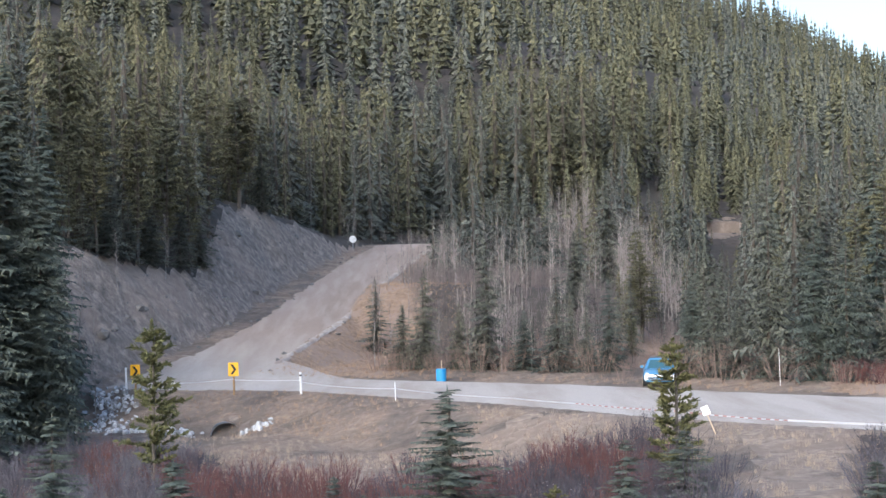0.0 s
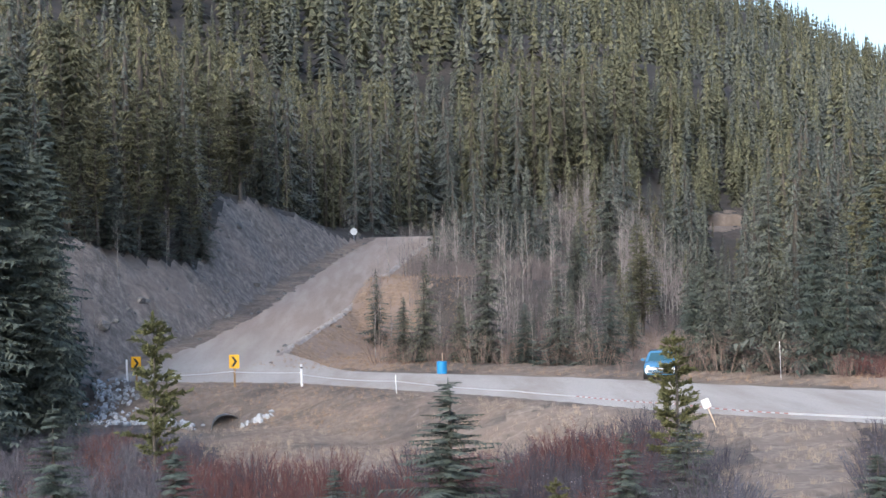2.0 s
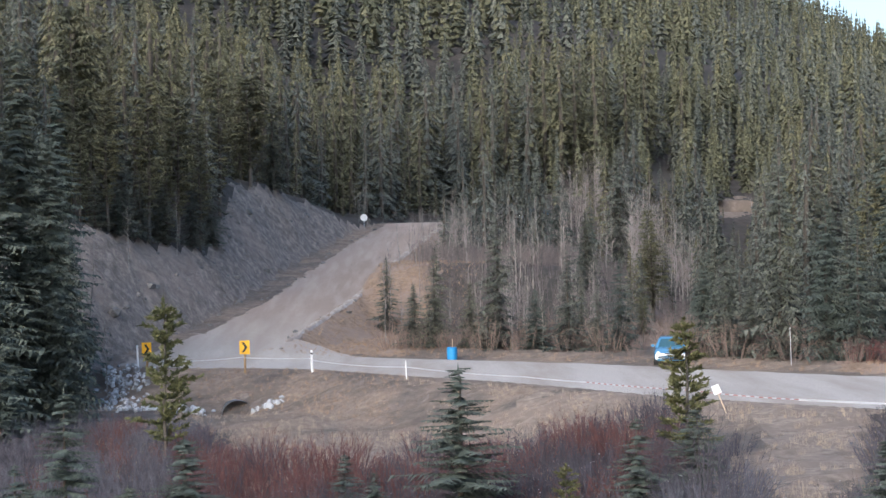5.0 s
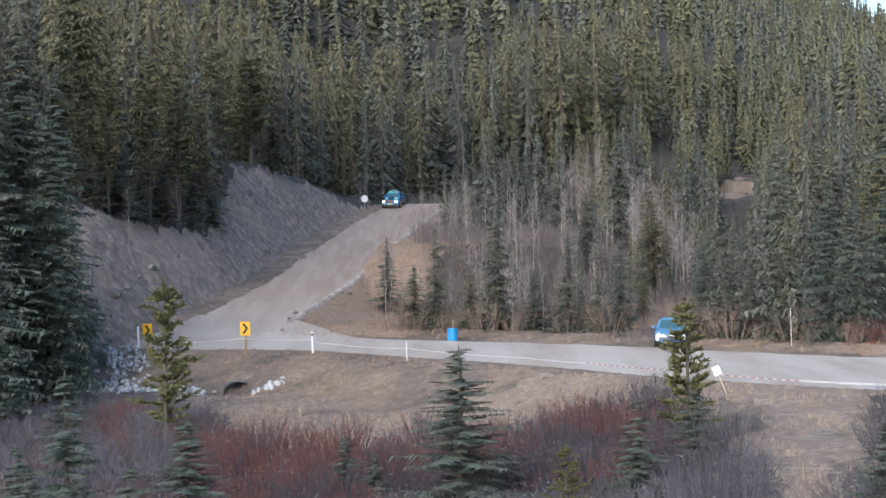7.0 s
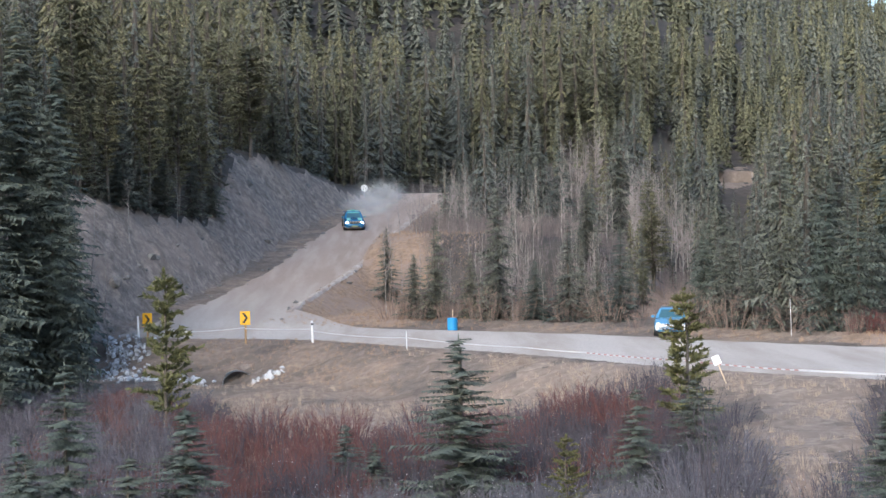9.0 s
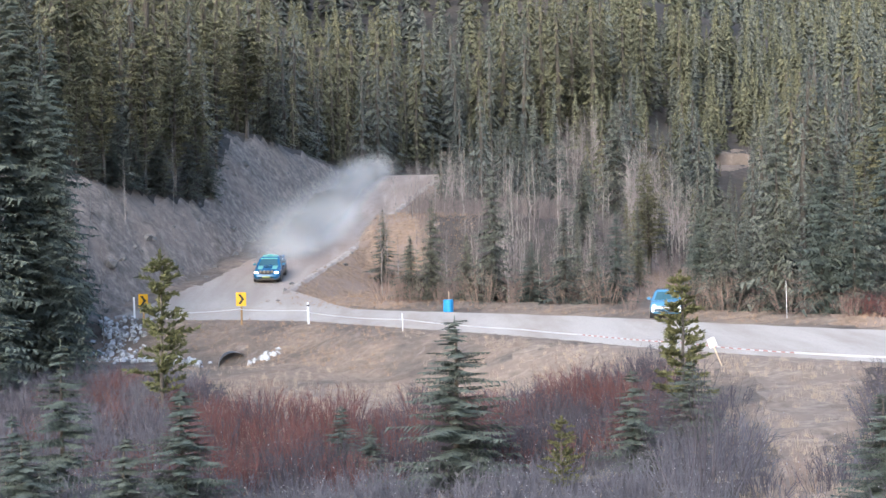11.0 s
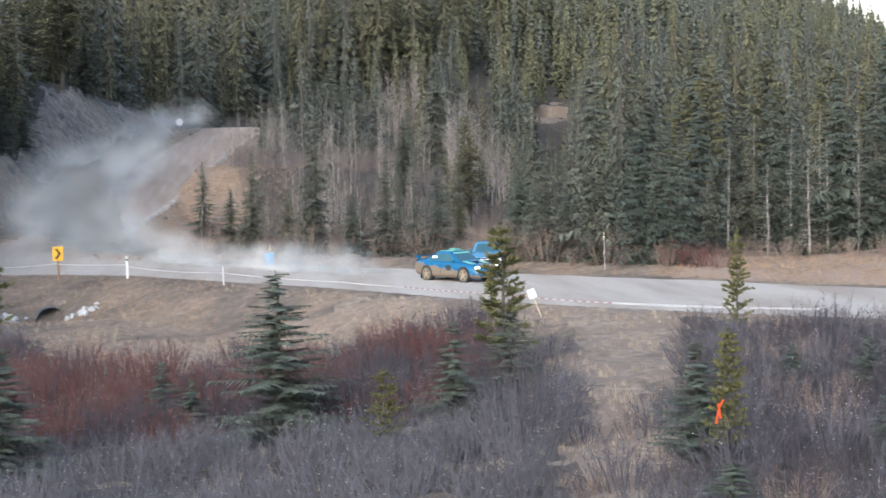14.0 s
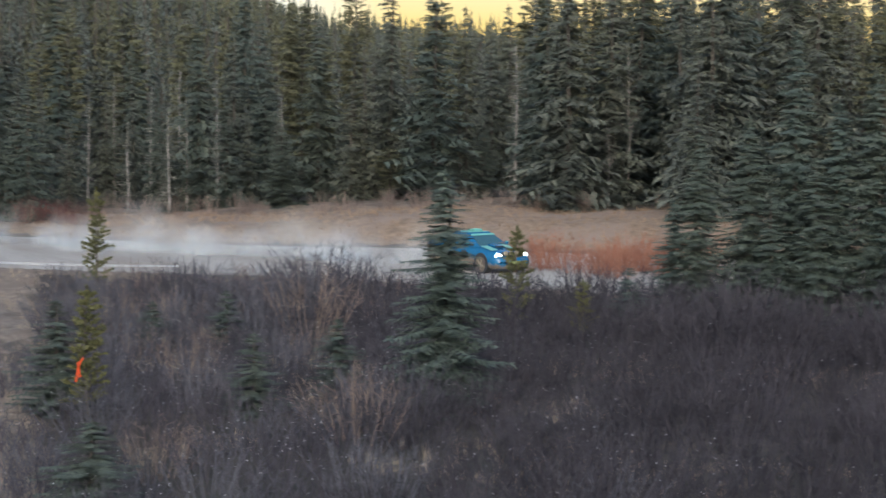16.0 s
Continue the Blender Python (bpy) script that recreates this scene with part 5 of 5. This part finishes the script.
def muddy(name, colour, rough, mud_top, mud=(0.19, 0.15, 0.112)):
    """Car paint with dried mud thrown up from below."""
    m, nt, b = material(name, rough)
    co = nt.nodes.new("ShaderNodeTexCoord").outputs["Object"]
    sep = nt.nodes.new("ShaderNodeSeparateXYZ")
    nt.links.new(co, sep.inputs[0])
    wob = nt.nodes.new("ShaderNodeMath")
    wob.operation = "MULTIPLY_ADD"
    nt.links.new(tex(nt, 4.0, 5), wob.inputs[0])
    wob.inputs[1].default_value = -0.5
    nt.links.new(sep.outputs["Z"], wob.inputs[2])
    fwd = nt.nodes.new("ShaderNodeMath")
    fwd.operation = "MULTIPLY_ADD"
    nt.links.new(sep.outputs["Y"], fwd.inputs[0])
    fwd.inputs[1].default_value = 0.12
    nt.links.new(wob.outputs[0], fwd.inputs[2])
    mask = ramp(nt, fwd.outputs[0], [(mud_top - 0.28, (1, 1, 1)), (mud_top - 0.16, (0, 0, 0))])
    paint = ramp(nt, tex(nt, 9, 4), [(0.3, tuple(c * 0.85 for c in colour)), (0.7, colour)])
    nt.links.new(mixed(nt, mask, paint, mud), b.inputs["Base Color"])
    b.inputs["Coat Weight"].default_value = 0.3
    nt.links.new(ramp(nt, fwd.outputs[0], [(mud_top - 0.28, (0.95,) * 3), (mud_top - 0.16, (rough,) * 3)]), b.inputs["Roughness"])
    return m


PAINT = muddy("muddy_blue_paint", (0.020, 0.135, 0.285), 0.14, 0.56)
SILVER = muddy("light_blue_paint", (0.09, 0.24, 0.40), 0.22, 0.30)
# teal light reflected by the windscreen is put into the glass's base colour
GLASS = plain("reflection_toned_car_glass", (0.05, 0.12, 0.15), 0.05)
RUBBER = grained("muddy_tyre", (0.09, 0.075, 0.058), (0.23, 0.185, 0.138), 8, 0.95)
RIM = grained("muddy_rim", (0.20, 0.16, 0.11), (0.40, 0.33, 0.24), 9, 0.7)
LAMP = plain("lit_headlamp", (1.0, 0.97, 0.90), 0.3, glow=16.0, dirt=0.0)
TEAL = plain("pale_green_panel", (0.19, 0.48, 0.41), 0.35)
DECAL = plain("white_decal", (0.75, 0.77, 0.78), 0.5)
PLASTIC = plain("dark_plastic", (0.03, 0.032, 0.035), 0.6)


def loft(rings):
    bm = bmesh.new()
    rows = [[bm.verts.new(p) for p in ring] for ring in rings]
    for p, q in zip(rows[:-1], rows[1:]):
        for k in range(len(p)):
            bm.faces.new((p[k], p[(k + 1) % len(p)], q[(k + 1) % len(q)], q[k]))
    bm.faces.new(rows[0])
    bm.faces.new(rows[-1][::-1])
    return bm


def build_car(name, paint, length, width, height, stations, cabin, lit):
    """A car that looks along +y. stations: y, half width, floor, deck. cabin: belt height and four y of the glasshouse."""
    car = new(name, None)
    rings = []
    for y, hw, lo, up in stations:
        half = [(hw * 0.80, lo), (hw * 0.97, lo + 0.10), (hw, lo + 0.22), (hw, lo + 0.55 * (up - lo)), (hw * 0.965, up - 0.10), (hw * 0.86, up - 0.015), (hw * 0.4, up + 0.02)]
        rings.append([(x, y, z) for x, z in half] + [(-x, y, z) for x, z in half[::-1]])
    body = part("body", loft(rings), paint, car, shade=True)
    belt, front, roof_f, roof_r, rear = cabin
    wb, wt = width / 2 * 0.93, width / 2 * 0.70
    zt = height
    ring = lambda z, w, a, b: [(w * 0.86, a, z), (w, a - 0.12, z), (w, b + 0.12, z), (w * 0.86, b, z), (-w * 0.86, b, z), (-w, b + 0.12, z), (-w, a - 0.12, z), (-w * 0.86, a, z)]
    part("cabin", loft([ring(belt - 0.03, wb, front, rear), ring(zt - 0.07, wt, roof_f, roof_r), ring(zt, wt * 0.86, roof_f - 0.12, roof_r + 0.12)]), paint, car)

    def glass(lbl, bot, top, u0, u1, v0=0.10, v1=0.90):
        (ax, ay, az), (bx, by, bz) = bot
        (cx, cy, cz), (dx, dy, dz) = top
        p = lambda u, v: tuple((1 - v) * ((1 - u) * s + u * t) + v * ((1 - u) * q + u * r) for s, t, q, r in zip(bot[0], bot[1], top[0], top[1]))
        pts = [Vector(p(u0, v0)), Vector(p(u1, v0)), Vector(p(u1, v1)), Vector(p(u0, v1))]
        n = (pts[1] - pts[0]).cross(pts[3] - pts[0]).normalized()
        c = sum(pts, Vector()) / 4 - Vector((0, (front + rear) / 2, 1.1))
        n = n if n.dot(c) > 0 else -n
        bm = sheet([q + n * 0.012 for q in pts], 0.006)
        part("window", bm, GLASS, car, lbl)
    zb = belt - 0.03
    z1 = zt - 0.07
    glass("wide dark windscreen", [(-wb * 0.86, front, zb), (wb * 0.86, front, zb)], [(-wt * 0.86, roof_f, z1), (wt * 0.86, roof_f, z1)], 0.04, 0.96, 0.06, 0.94)
    glass("", [(-wb * 0.86, rear, zb), (wb * 0.86, rear, zb)], [(-wt * 0.86, roof_r, z1), (wt * 0.86, roof_r, z1)], 0.05, 0.95)
    for s in (-1, 1):
        bot, top = [(s * wb, front - 0.12, zb), (s * wb, rear + 0.12, zb)], [(s * wt, roof_f - 0.12, z1), (s * wt, roof_r + 0.12, z1)]
        for u0, u1 in ((0.06, 0.47), (0.51, 0.90)):
            glass("", bot, top, u0, u1)
        part("mirror", box(s * (width / 2 + 0.06), front - 0.42, belt + 0.06, 0.20, 0.10, 0.13, 0.03), paint, car)
        z = stations[-3][3] - 0.20
        lamp = drum(0.135, 0.12, 0.06, Matrix.Translation((s * width * 0.36, length / 2 - 0.20, 0.62)) @ pose(0, 0, 0, -78, 0, -s * 20), 16)
        part("headlight", lamp, LAMP if lit else DECAL, car, "lit white headlamp" if lit else "")
        part("door_seam", box(s * (width / 2 + 0.001), -0.28, 0.62, 0.008, 0.014, 0.55), PLASTIC, car)
    part("grille", box(0, length / 2 - 0.06, 0.60, width * 0.36, 0.10, 0.13, 0.02), PLASTIC, car)
    part("bumper_intake", box(0, length / 2 - 0.03, 0.36, width * 0.5, 0.10, 0.12, 0.02), PLASTIC, car)
    wheels = []
    for wy in (length * 0.292, -length * 0.285):
        for s in (-1, 1):
            part("wheel_arch", drum(0.385, 0.385, 0.30, Matrix.Translation((s * (width / 2 + 0.004), wy, 0.36)) @ pose(0, 0, 0, 0, -s * 90, 0), 24), PLASTIC, car)
            w = new("wheel", None)
            w.parent = car
            w.location = (s * (width / 2 - 0.09), wy, 0.325)
            turn = pose(0, 0, 0, 0, 90, 0)
            tyre = drum(0.325, 0.325, 0.21, turn @ Matrix.Translation((0, 0, -0.105)), 26, bevel=0.035)
            part("tyre", tyre, RUBBER, w)
            rim = drum(0.215, 0.205, 0.225, turn @ Matrix.Translation((0, 0, -0.1125)), 22)
            part("rim", rim, RUBBER, w)
            for k in range(5):
                sp = box(s * 0.118, 0, 0.11, 0.014, 0.055, 0.19, 0.004)
                bmesh.ops.rotate(sp, verts=sp.verts, cent=(0, 0, 0), matrix=Matrix.Rotation(2 * math.pi * k / 5, 3, "X"))
                part("spoke", sp, RIM, w)
            wheels.append(w)
    return car, wheels


rally_car, RALLY_WHEELS = build_car(
    "rally_car", PAINT, 4.40, 1.74, 1.42,
    [(-2.20, 0.70, 0.36, 0.90), (-2.12, 0.80, 0.28, 0.99), (-1.60, 0.86, 0.20, 1.01), (-0.8, 0.87, 0.17, 0.98), (0.2, 0.87, 0.17, 0.96), (0.85, 0.87, 0.17, 0.93), (1.55, 0.86, 0.18, 0.82), (1.98, 0.82, 0.19, 0.72), (2.15, 0.74, 0.21, 0.62), (2.22, 0.62, 0.24, 0.54)],
    (0.95, 0.98, 0.22, -0.88, -1.62), True)
tagged(rally_car, "muddy blue rally saloon with lit headlamps driving on gravel", "car")


def dress_rally_car():
    part("roof_panel", box(0, -0.33, 1.425, 0.98, 0.86, 0.012, 0.004), TEAL, rally_car, "pale green roof panel")
    scoop = box(0, -0.16, 1.475, 0.42, 0.42, 0.11, 0.03)
    part("roof_scoop", scoop, TEAL, rally_car, "green roof air scoop")
    part("windscreen_banner", sheet([(-0.56, 0.335, 1.315), (0.56, 0.335, 1.315), (0.52, 0.245, 1.375), (-0.52, 0.245, 1.375)], 0.006), TEAL, rally_car, "pale green strip along the windscreen's top")
    part("bonnet_scoop", box(0, 1.05, 0.955, 0.46, 0.52, 0.09, 0.03, pose(0, 0, 0, -6, 0, 0)), PAINT, rally_car)
    part("scoop_mouth", box(0, 1.315, 0.945, 0.38, 0.02, 0.045), PLASTIC, rally_car)
    part("bonnet_panel", sheet([(-0.62, 0.95, 0.965), (-0.3, 0.95, 0.972), (-0.3, 1.6, 0.852), (-0.62, 1.6, 0.838)], 0.006), TEAL, rally_car, "pale green bonnet stripe")
    part("bonnet_panel", sheet([(0.3, 0.95, 0.972), (0.62, 0.95, 0.965), (0.62, 1.6, 0.838), (0.3, 1.6, 0.852)], 0.006), TEAL, rally_car, "pale green bonnet stripe")
    wing = part("rear_wing", box(0, -2.06, 1.15, 1.46, 0.26, 0.04, 0.012, pose(0, 0, 0, 6, 0, 0)), PAINT, rally_car)
    for s in (-1, 1):
        part("wing_support", box(s * 0.62, -2.02, 1.05, 0.04, 0.18, 0.20, 0.006), PAINT, wing)
        part("wing_endplate", box(s * 0.735, -2.06, 1.13, 0.016, 0.28, 0.12, 0.004), PAINT, wing)
        part("fog_light", drum(0.075, 0.07, 0.03, pose(s * 0.62, 2.14, 0.38, -85, 0, -s * 12), 14), DECAL, rally_car, "white round lamp cover")
        part("mud_flap", box(s * 0.78, 0.88, 0.22, 0.22, 0.012, 0.26), PLASTIC, rally_car)
        part("mud_flap", box(s * 0.78, -1.66, 0.22, 0.22, 0.012, 0.26), PLASTIC, rally_car)
        part("door_decal", box(s * 0.874, 0.28, 0.66, 0.006, 0.30, 0.26, 0.002), PLASTIC, rally_car, "dark smudged door panel")
        part("window_decal", sheet([(s * 0.752, -0.62, 1.10), (s * 0.752, -0.98, 1.10), (s * 0.712, -0.98, 1.20), (s * 0.712, -0.62, 1.20)], 0.006), DECAL, rally_car, "white plate on the rear side window")
        part("mirror_cap", box(s * 0.93, 0.58, 1.01, 0.17, 0.02, 0.11, 0.008), TEAL, rally_car)
    pod = part("lamp_pod", box(0, 2.06, 0.72, 1.02, 0.12, 0.16, 0.03), PLASTIC, rally_car, "black bonnet lamp pod")
    for k in (-1.5, -0.5, 0.5, 1.5):
        part("spot_lamp", drum(0.085, 0.085, 0.07, pose(k * 0.25, 2.10, 0.76, -90, 0, 0), 16), RIM, pod)
    part("number_bar", box(0, 2.225, 0.42, 0.5, 0.012, 0.11, 0.003), plain("pale_yellow_plate", (0.27, 0.31, 0.10), 0.5), rally_car)
    part("antenna", drum(0.006, 0.004, 0.42, pose(0.1, -0.78, 1.41, 12, 0, 0), 6), PLASTIC, rally_car)


dress_rally_car()
suv, SUV_WHEELS = build_car(
    "parked_car", SILVER, 4.30, 1.72, 1.42,
    [(-2.15, 0.72, 0.40, 0.98), (-2.08, 0.80, 0.30, 1.02), (-1.5, 0.86, 0.24, 0.99), (0.0, 0.86, 0.22, 0.96), (0.8, 0.86, 0.22, 0.94), (1.5, 0.85, 0.23, 0.86), (1.92, 0.81, 0.25, 0.76), (2.10, 0.73, 0.27, 0.64), (2.16, 0.62, 0.30, 0.54)],
    (0.94, 1.15, 0.35, -1.45, -2.02), False)
tagged(suv, "light blue hatchback with white bumper parked at the wood's edge", "car")
part("front_bumper", box(0, 2.08, 0.50, 1.52, 0.16, 0.34, 0.05), DECAL, suv, "white front bumper")
for s in (-1, 1):
    part("roof_rail", box(s * 0.52, -0.5, 1.44, 0.035, 1.5, 0.04, 0.01), PLASTIC, suv)
suv.matrix_world = pose(11.45, 93.9, gz(11.45, 93.9) - 0.2, 0, 0, 172)

# ---------- the glow of the evening sky behind the far ridge ----------
def evening_sky():
    m, nt, b = material("evening_glow", 1.0)
    b.inputs["Base Color"].default_value = (0, 0, 0, 1)
    b.inputs["Specular IOR Level"].default_value = 0
    sep = nt.nodes.new("ShaderNodeSeparateXYZ")
    nt.links.new(nt.nodes.new("ShaderNodeTexCoord").outputs["Generated"], sep.inputs[0])
    glow = ramp(nt, sep.outputs["Z"], [(0.0, (0.95, 0.52, 0.10)), (0.6, (0.95, 0.62, 0.17)), (1.0, (0.95, 0.85, 0.62))])
    side = ramp(nt, sep.outputs["X"], [(0.20, (0, 0, 0)), (0.38, (1, 1, 1))])
    nt.links.new(mixed(nt, side, (0.95, 0.90, 0.78), glow), b.inputs["Emission Color"])
    b.inputs["Emission Strength"].default_value = 1.0
    V, n = [], 24
    for k in range(n + 1):
        a = radians(14.0 + 30 * k / n)
        for z in (-60, 165):
            V.append((1700 * math.sin(a), 1700 * math.cos(a), z))
    F = [(2 * k, 2 * k + 2, 2 * k + 3, 2 * k + 1) for k in range(n)]
    ob = new("backdrop", mesh_np("backdrop", V, F, m, True))
    tagged(ob, "yellow evening sky low behind the ridge", "sky", kind="structure")


evening_sky()

# ---------- dust ----------
def dust_material(name, dense):
    m, nt, b = material(name, 1.0)
    out = nt.nodes["Material Output"]
    co = nt.nodes.new("ShaderNodeTexCoord").outputs["Object"]
    ln = nt.nodes.new("ShaderNodeVectorMath")
    ln.operation = "LENGTH"
    nt.links.new(co, ln.inputs[0])
    fall = nt.nodes.new("ShaderNodeMapRange")
    fall.interpolation_type = "SMOOTHSTEP"
    nt.links.new(ln.outputs["Value"], fall.inputs["Value"])
    for k, v in (("From Min", 1.0), ("From Max", 0.05), ("To Min", 0.0), ("To Max", dense)):
        fall.inputs[k].default_value = v
    cloud = ramp(nt, tex(nt, 1.6, 4, 0.55), [(0.35, (0.15,) * 3), (0.65, (1, 1, 1))])
    mul = nt.nodes.new("ShaderNodeMath")
    mul.operation = "MULTIPLY"
    nt.links.new(fall.outputs["Result"], mul.inputs[0])
    nt.links.new(cloud, mul.inputs[1])
    nt.links.new(mul.outputs[0], b.inputs["Alpha"])
    b.inputs["Base Color"].default_value = (0.66, 0.675, 0.69, 1)
    b.inputs["Specular IOR Level"].default_value = 0.0
    return m


DUST = dust_material("road_dust", 0.085)
THIN_DUST = dust_material("thin_road_dust", 0.17)


def puff_mesh(seed, mat, flat=0.75):
    """A puff of dust: soft round veils that cross one another at all angles."""
    g = np.random.RandomState(seed)
    bm = bmesh.new()
    core = bm.verts.new((0, 0, 0))
    for _ in range(4):
        m = Euler(g.uniform(0, 6.28, 3)).to_matrix()
        rim = [bm.verts.new(m @ Vector((0.98 * math.cos(k * math.pi / 10), 0.98 * math.sin(k * math.pi / 10), 0))) for k in range(20)]
        for k in range(20):
            bm.faces.new((core, rim[k], rim[(k + 1) % 20]))
    me = bpy.data.meshes.new("dust_puff")
    bm.to_mesh(me)
    bm.free()
    me.materials.append(mat)
    return me


# seconds, x, y, yaw added by the slide
CAR_PATH = [
    (0.0, 60, 205), (3.6, 30, 197), (4.6, 14, 192), (5.4, 3.5, 186.5), (5.9, -1.8, 180.5),
    (6.3, -4.6, 176.5), (7.0, -5.7, 174.0), (7.5, -6.2, 171.0), (8.0, -6.8, 166.2), (8.5, -7.6, 159.0), (9.0, -8.4, 149.8), (9.2, -8.7, 145.8), (10.0, -10.1, 130.0), (10.7, -11.4, 118.6),
    (11.3, -11.9, 111.6), (11.5, -11.5, 109.6), (11.8, -10.8, 107.2), (12.0, -10.1, 106.6), (12.2, -9.2, 106.0), (12.5, -7.2, 105.0), (12.8, -4.6, 102.8), (13.0, -2.5, 99.9),
]
CAR_PATH_FLAT = [
    (13.3, 1.0, 95.2), (13.5, 3.3, 91.9), (14.0, 9.1, 85.1), (14.3, 13.0, 81.2), (14.5, 15.4, 78.8), (14.8, 18.8, 74.3), (15.0, 20.9, 71.3), (15.3, 23.8, 67.8), (15.5, 25.5, 65.4), (15.8, 28.4, 61.9), (16.0, 30.4, 59.4)]
PATH = np.array(CAR_PATH + CAR_PATH_FLAT)


def on_path(t):
    return float(np.interp(t, PATH[:, 0], PATH[:, 1])), float(np.interp(t, PATH[:, 0], PATH[:, 2]))


HEADING = [(0.0, 80), (4.6, 120), (5.4, 140), (6.3, 162), (7.0, 172), (9.2, 188), (10.7, 180), (11.3, 176), (11.8, 194), (12.0, 206), (12.2, 214), (12.5, 222), (12.8, 227), (13.0, 229), (13.5, 226), (14.5, 210), (15.0, 203), (15.5, 197), (16.0, 191)]


def car_pose(t):
    x, y = on_path(t)
    a = float(np.interp(t, [h[0] for h in HEADING], [h[1] for h in HEADING]))
    fx, fy = -math.sin(radians(a)), math.cos(radians(a))
    pitch = math.degrees(math.atan2(gz(x + fx, y + fy) - gz(x - fx, y - fy), 2.0))
    return Matrix.LocRotScale((x, y, gz(x, y) + 0.02), Euler((0, 0, radians(a))).to_quaternion() @ Euler((radians(pitch), 0, 0)).to_quaternion(), None)


PUFFS = []
_g = np.random.RandomState(23)
_shapes = [puff_mesh(800 + k, DUST) for k in range(4)]
_thin = [puff_mesh(820 + k, THIN_DUST) for k in range(4)]
for i in range(170):
    t0 = 7.5 + i * 0.0498
    x, y = on_path(t0)
    steep = t0 < 12.6
    size = _g.uniform(1.4, 2.6) if t0 < 8.2 else _g.uniform(2.0, 3.2) if t0 < 9 else _g.uniform(2.2, 4.6) if steep else _g.uniform(1.3, 2.5)
    ob = new("dust_puff", (_shapes if steep else _thin)[_g.randint(4)])
    ob.scale = (size, size, size * 0.8)
    tagged(ob, "pale grey puff of road dust hanging behind the car", "dust", "dust puffs")
    PUFFS.append((ob, t0, x + (_g.uniform(-1.8, 1.4) if steep else _g.uniform(-1.2, 1.0)), y + _g.uniform(0.5, 2.5), size, steep))


def motions():
    times = [0.0, 1.8, 3.6, 4.6, 5.4, 5.9] + [6.3 + 0.25 * k for k in range(39)]
    walk(rally_car, [(t, car_pose(min(t, 16.0))) for t in times if t <= 16.0] + [(16.0, car_pose(16.0))] * (16.0 not in times))
    for w in RALLY_WHEELS:
        at, rows, spin, last = w.location.copy(), [], 0.0, on_path(0.0)
        front = at.y > 0
        for k in range(0, 481, 2):
            t = k / 30
            p = on_path(t)
            spin -= min(85.0, math.degrees(math.hypot(p[0] - last[0], p[1] - last[1]) / 0.325))
            last = p
            rows.append((t, Matrix.Translation(at) @ Euler((radians(spin), 0, 0)).to_matrix().to_4x4()))
        walk(w, rows)
    g = np.random.RandomState(24)
    for ob, t0, x, y, size, steep in PUFFS:
        z = gz(x, y)
        a = g.uniform(0, 360)
        up, drift = (g.uniform(0.03, 0.42), g.uniform(-1.6, 0.1)) if steep else (g.uniform(0.1, 0.3), g.uniform(-0.3, 0.2))
        low = pose(x, y, z - 2.6 * size, 0, 0, a)
        born = pose(x, y, z + size * 0.15, 0, 0, a + 6)
        rows = [(0.0, low), (t0 + 0.02, low), (t0 + 0.45, born)]
        if t0 + 0.5 < 15.9:
            k = 16.0 - t0
            rows.append((16.0, pose(x + drift * k, y + 0.1 * k, z + size * 0.15 + up * k * 0.6, 0, 0, a + 6 + 5 * k)))
        else:
            rows = [r for r in rows if r[0] < 16.0] + [(16.0, born)]
        walk(ob, rows)


motions()
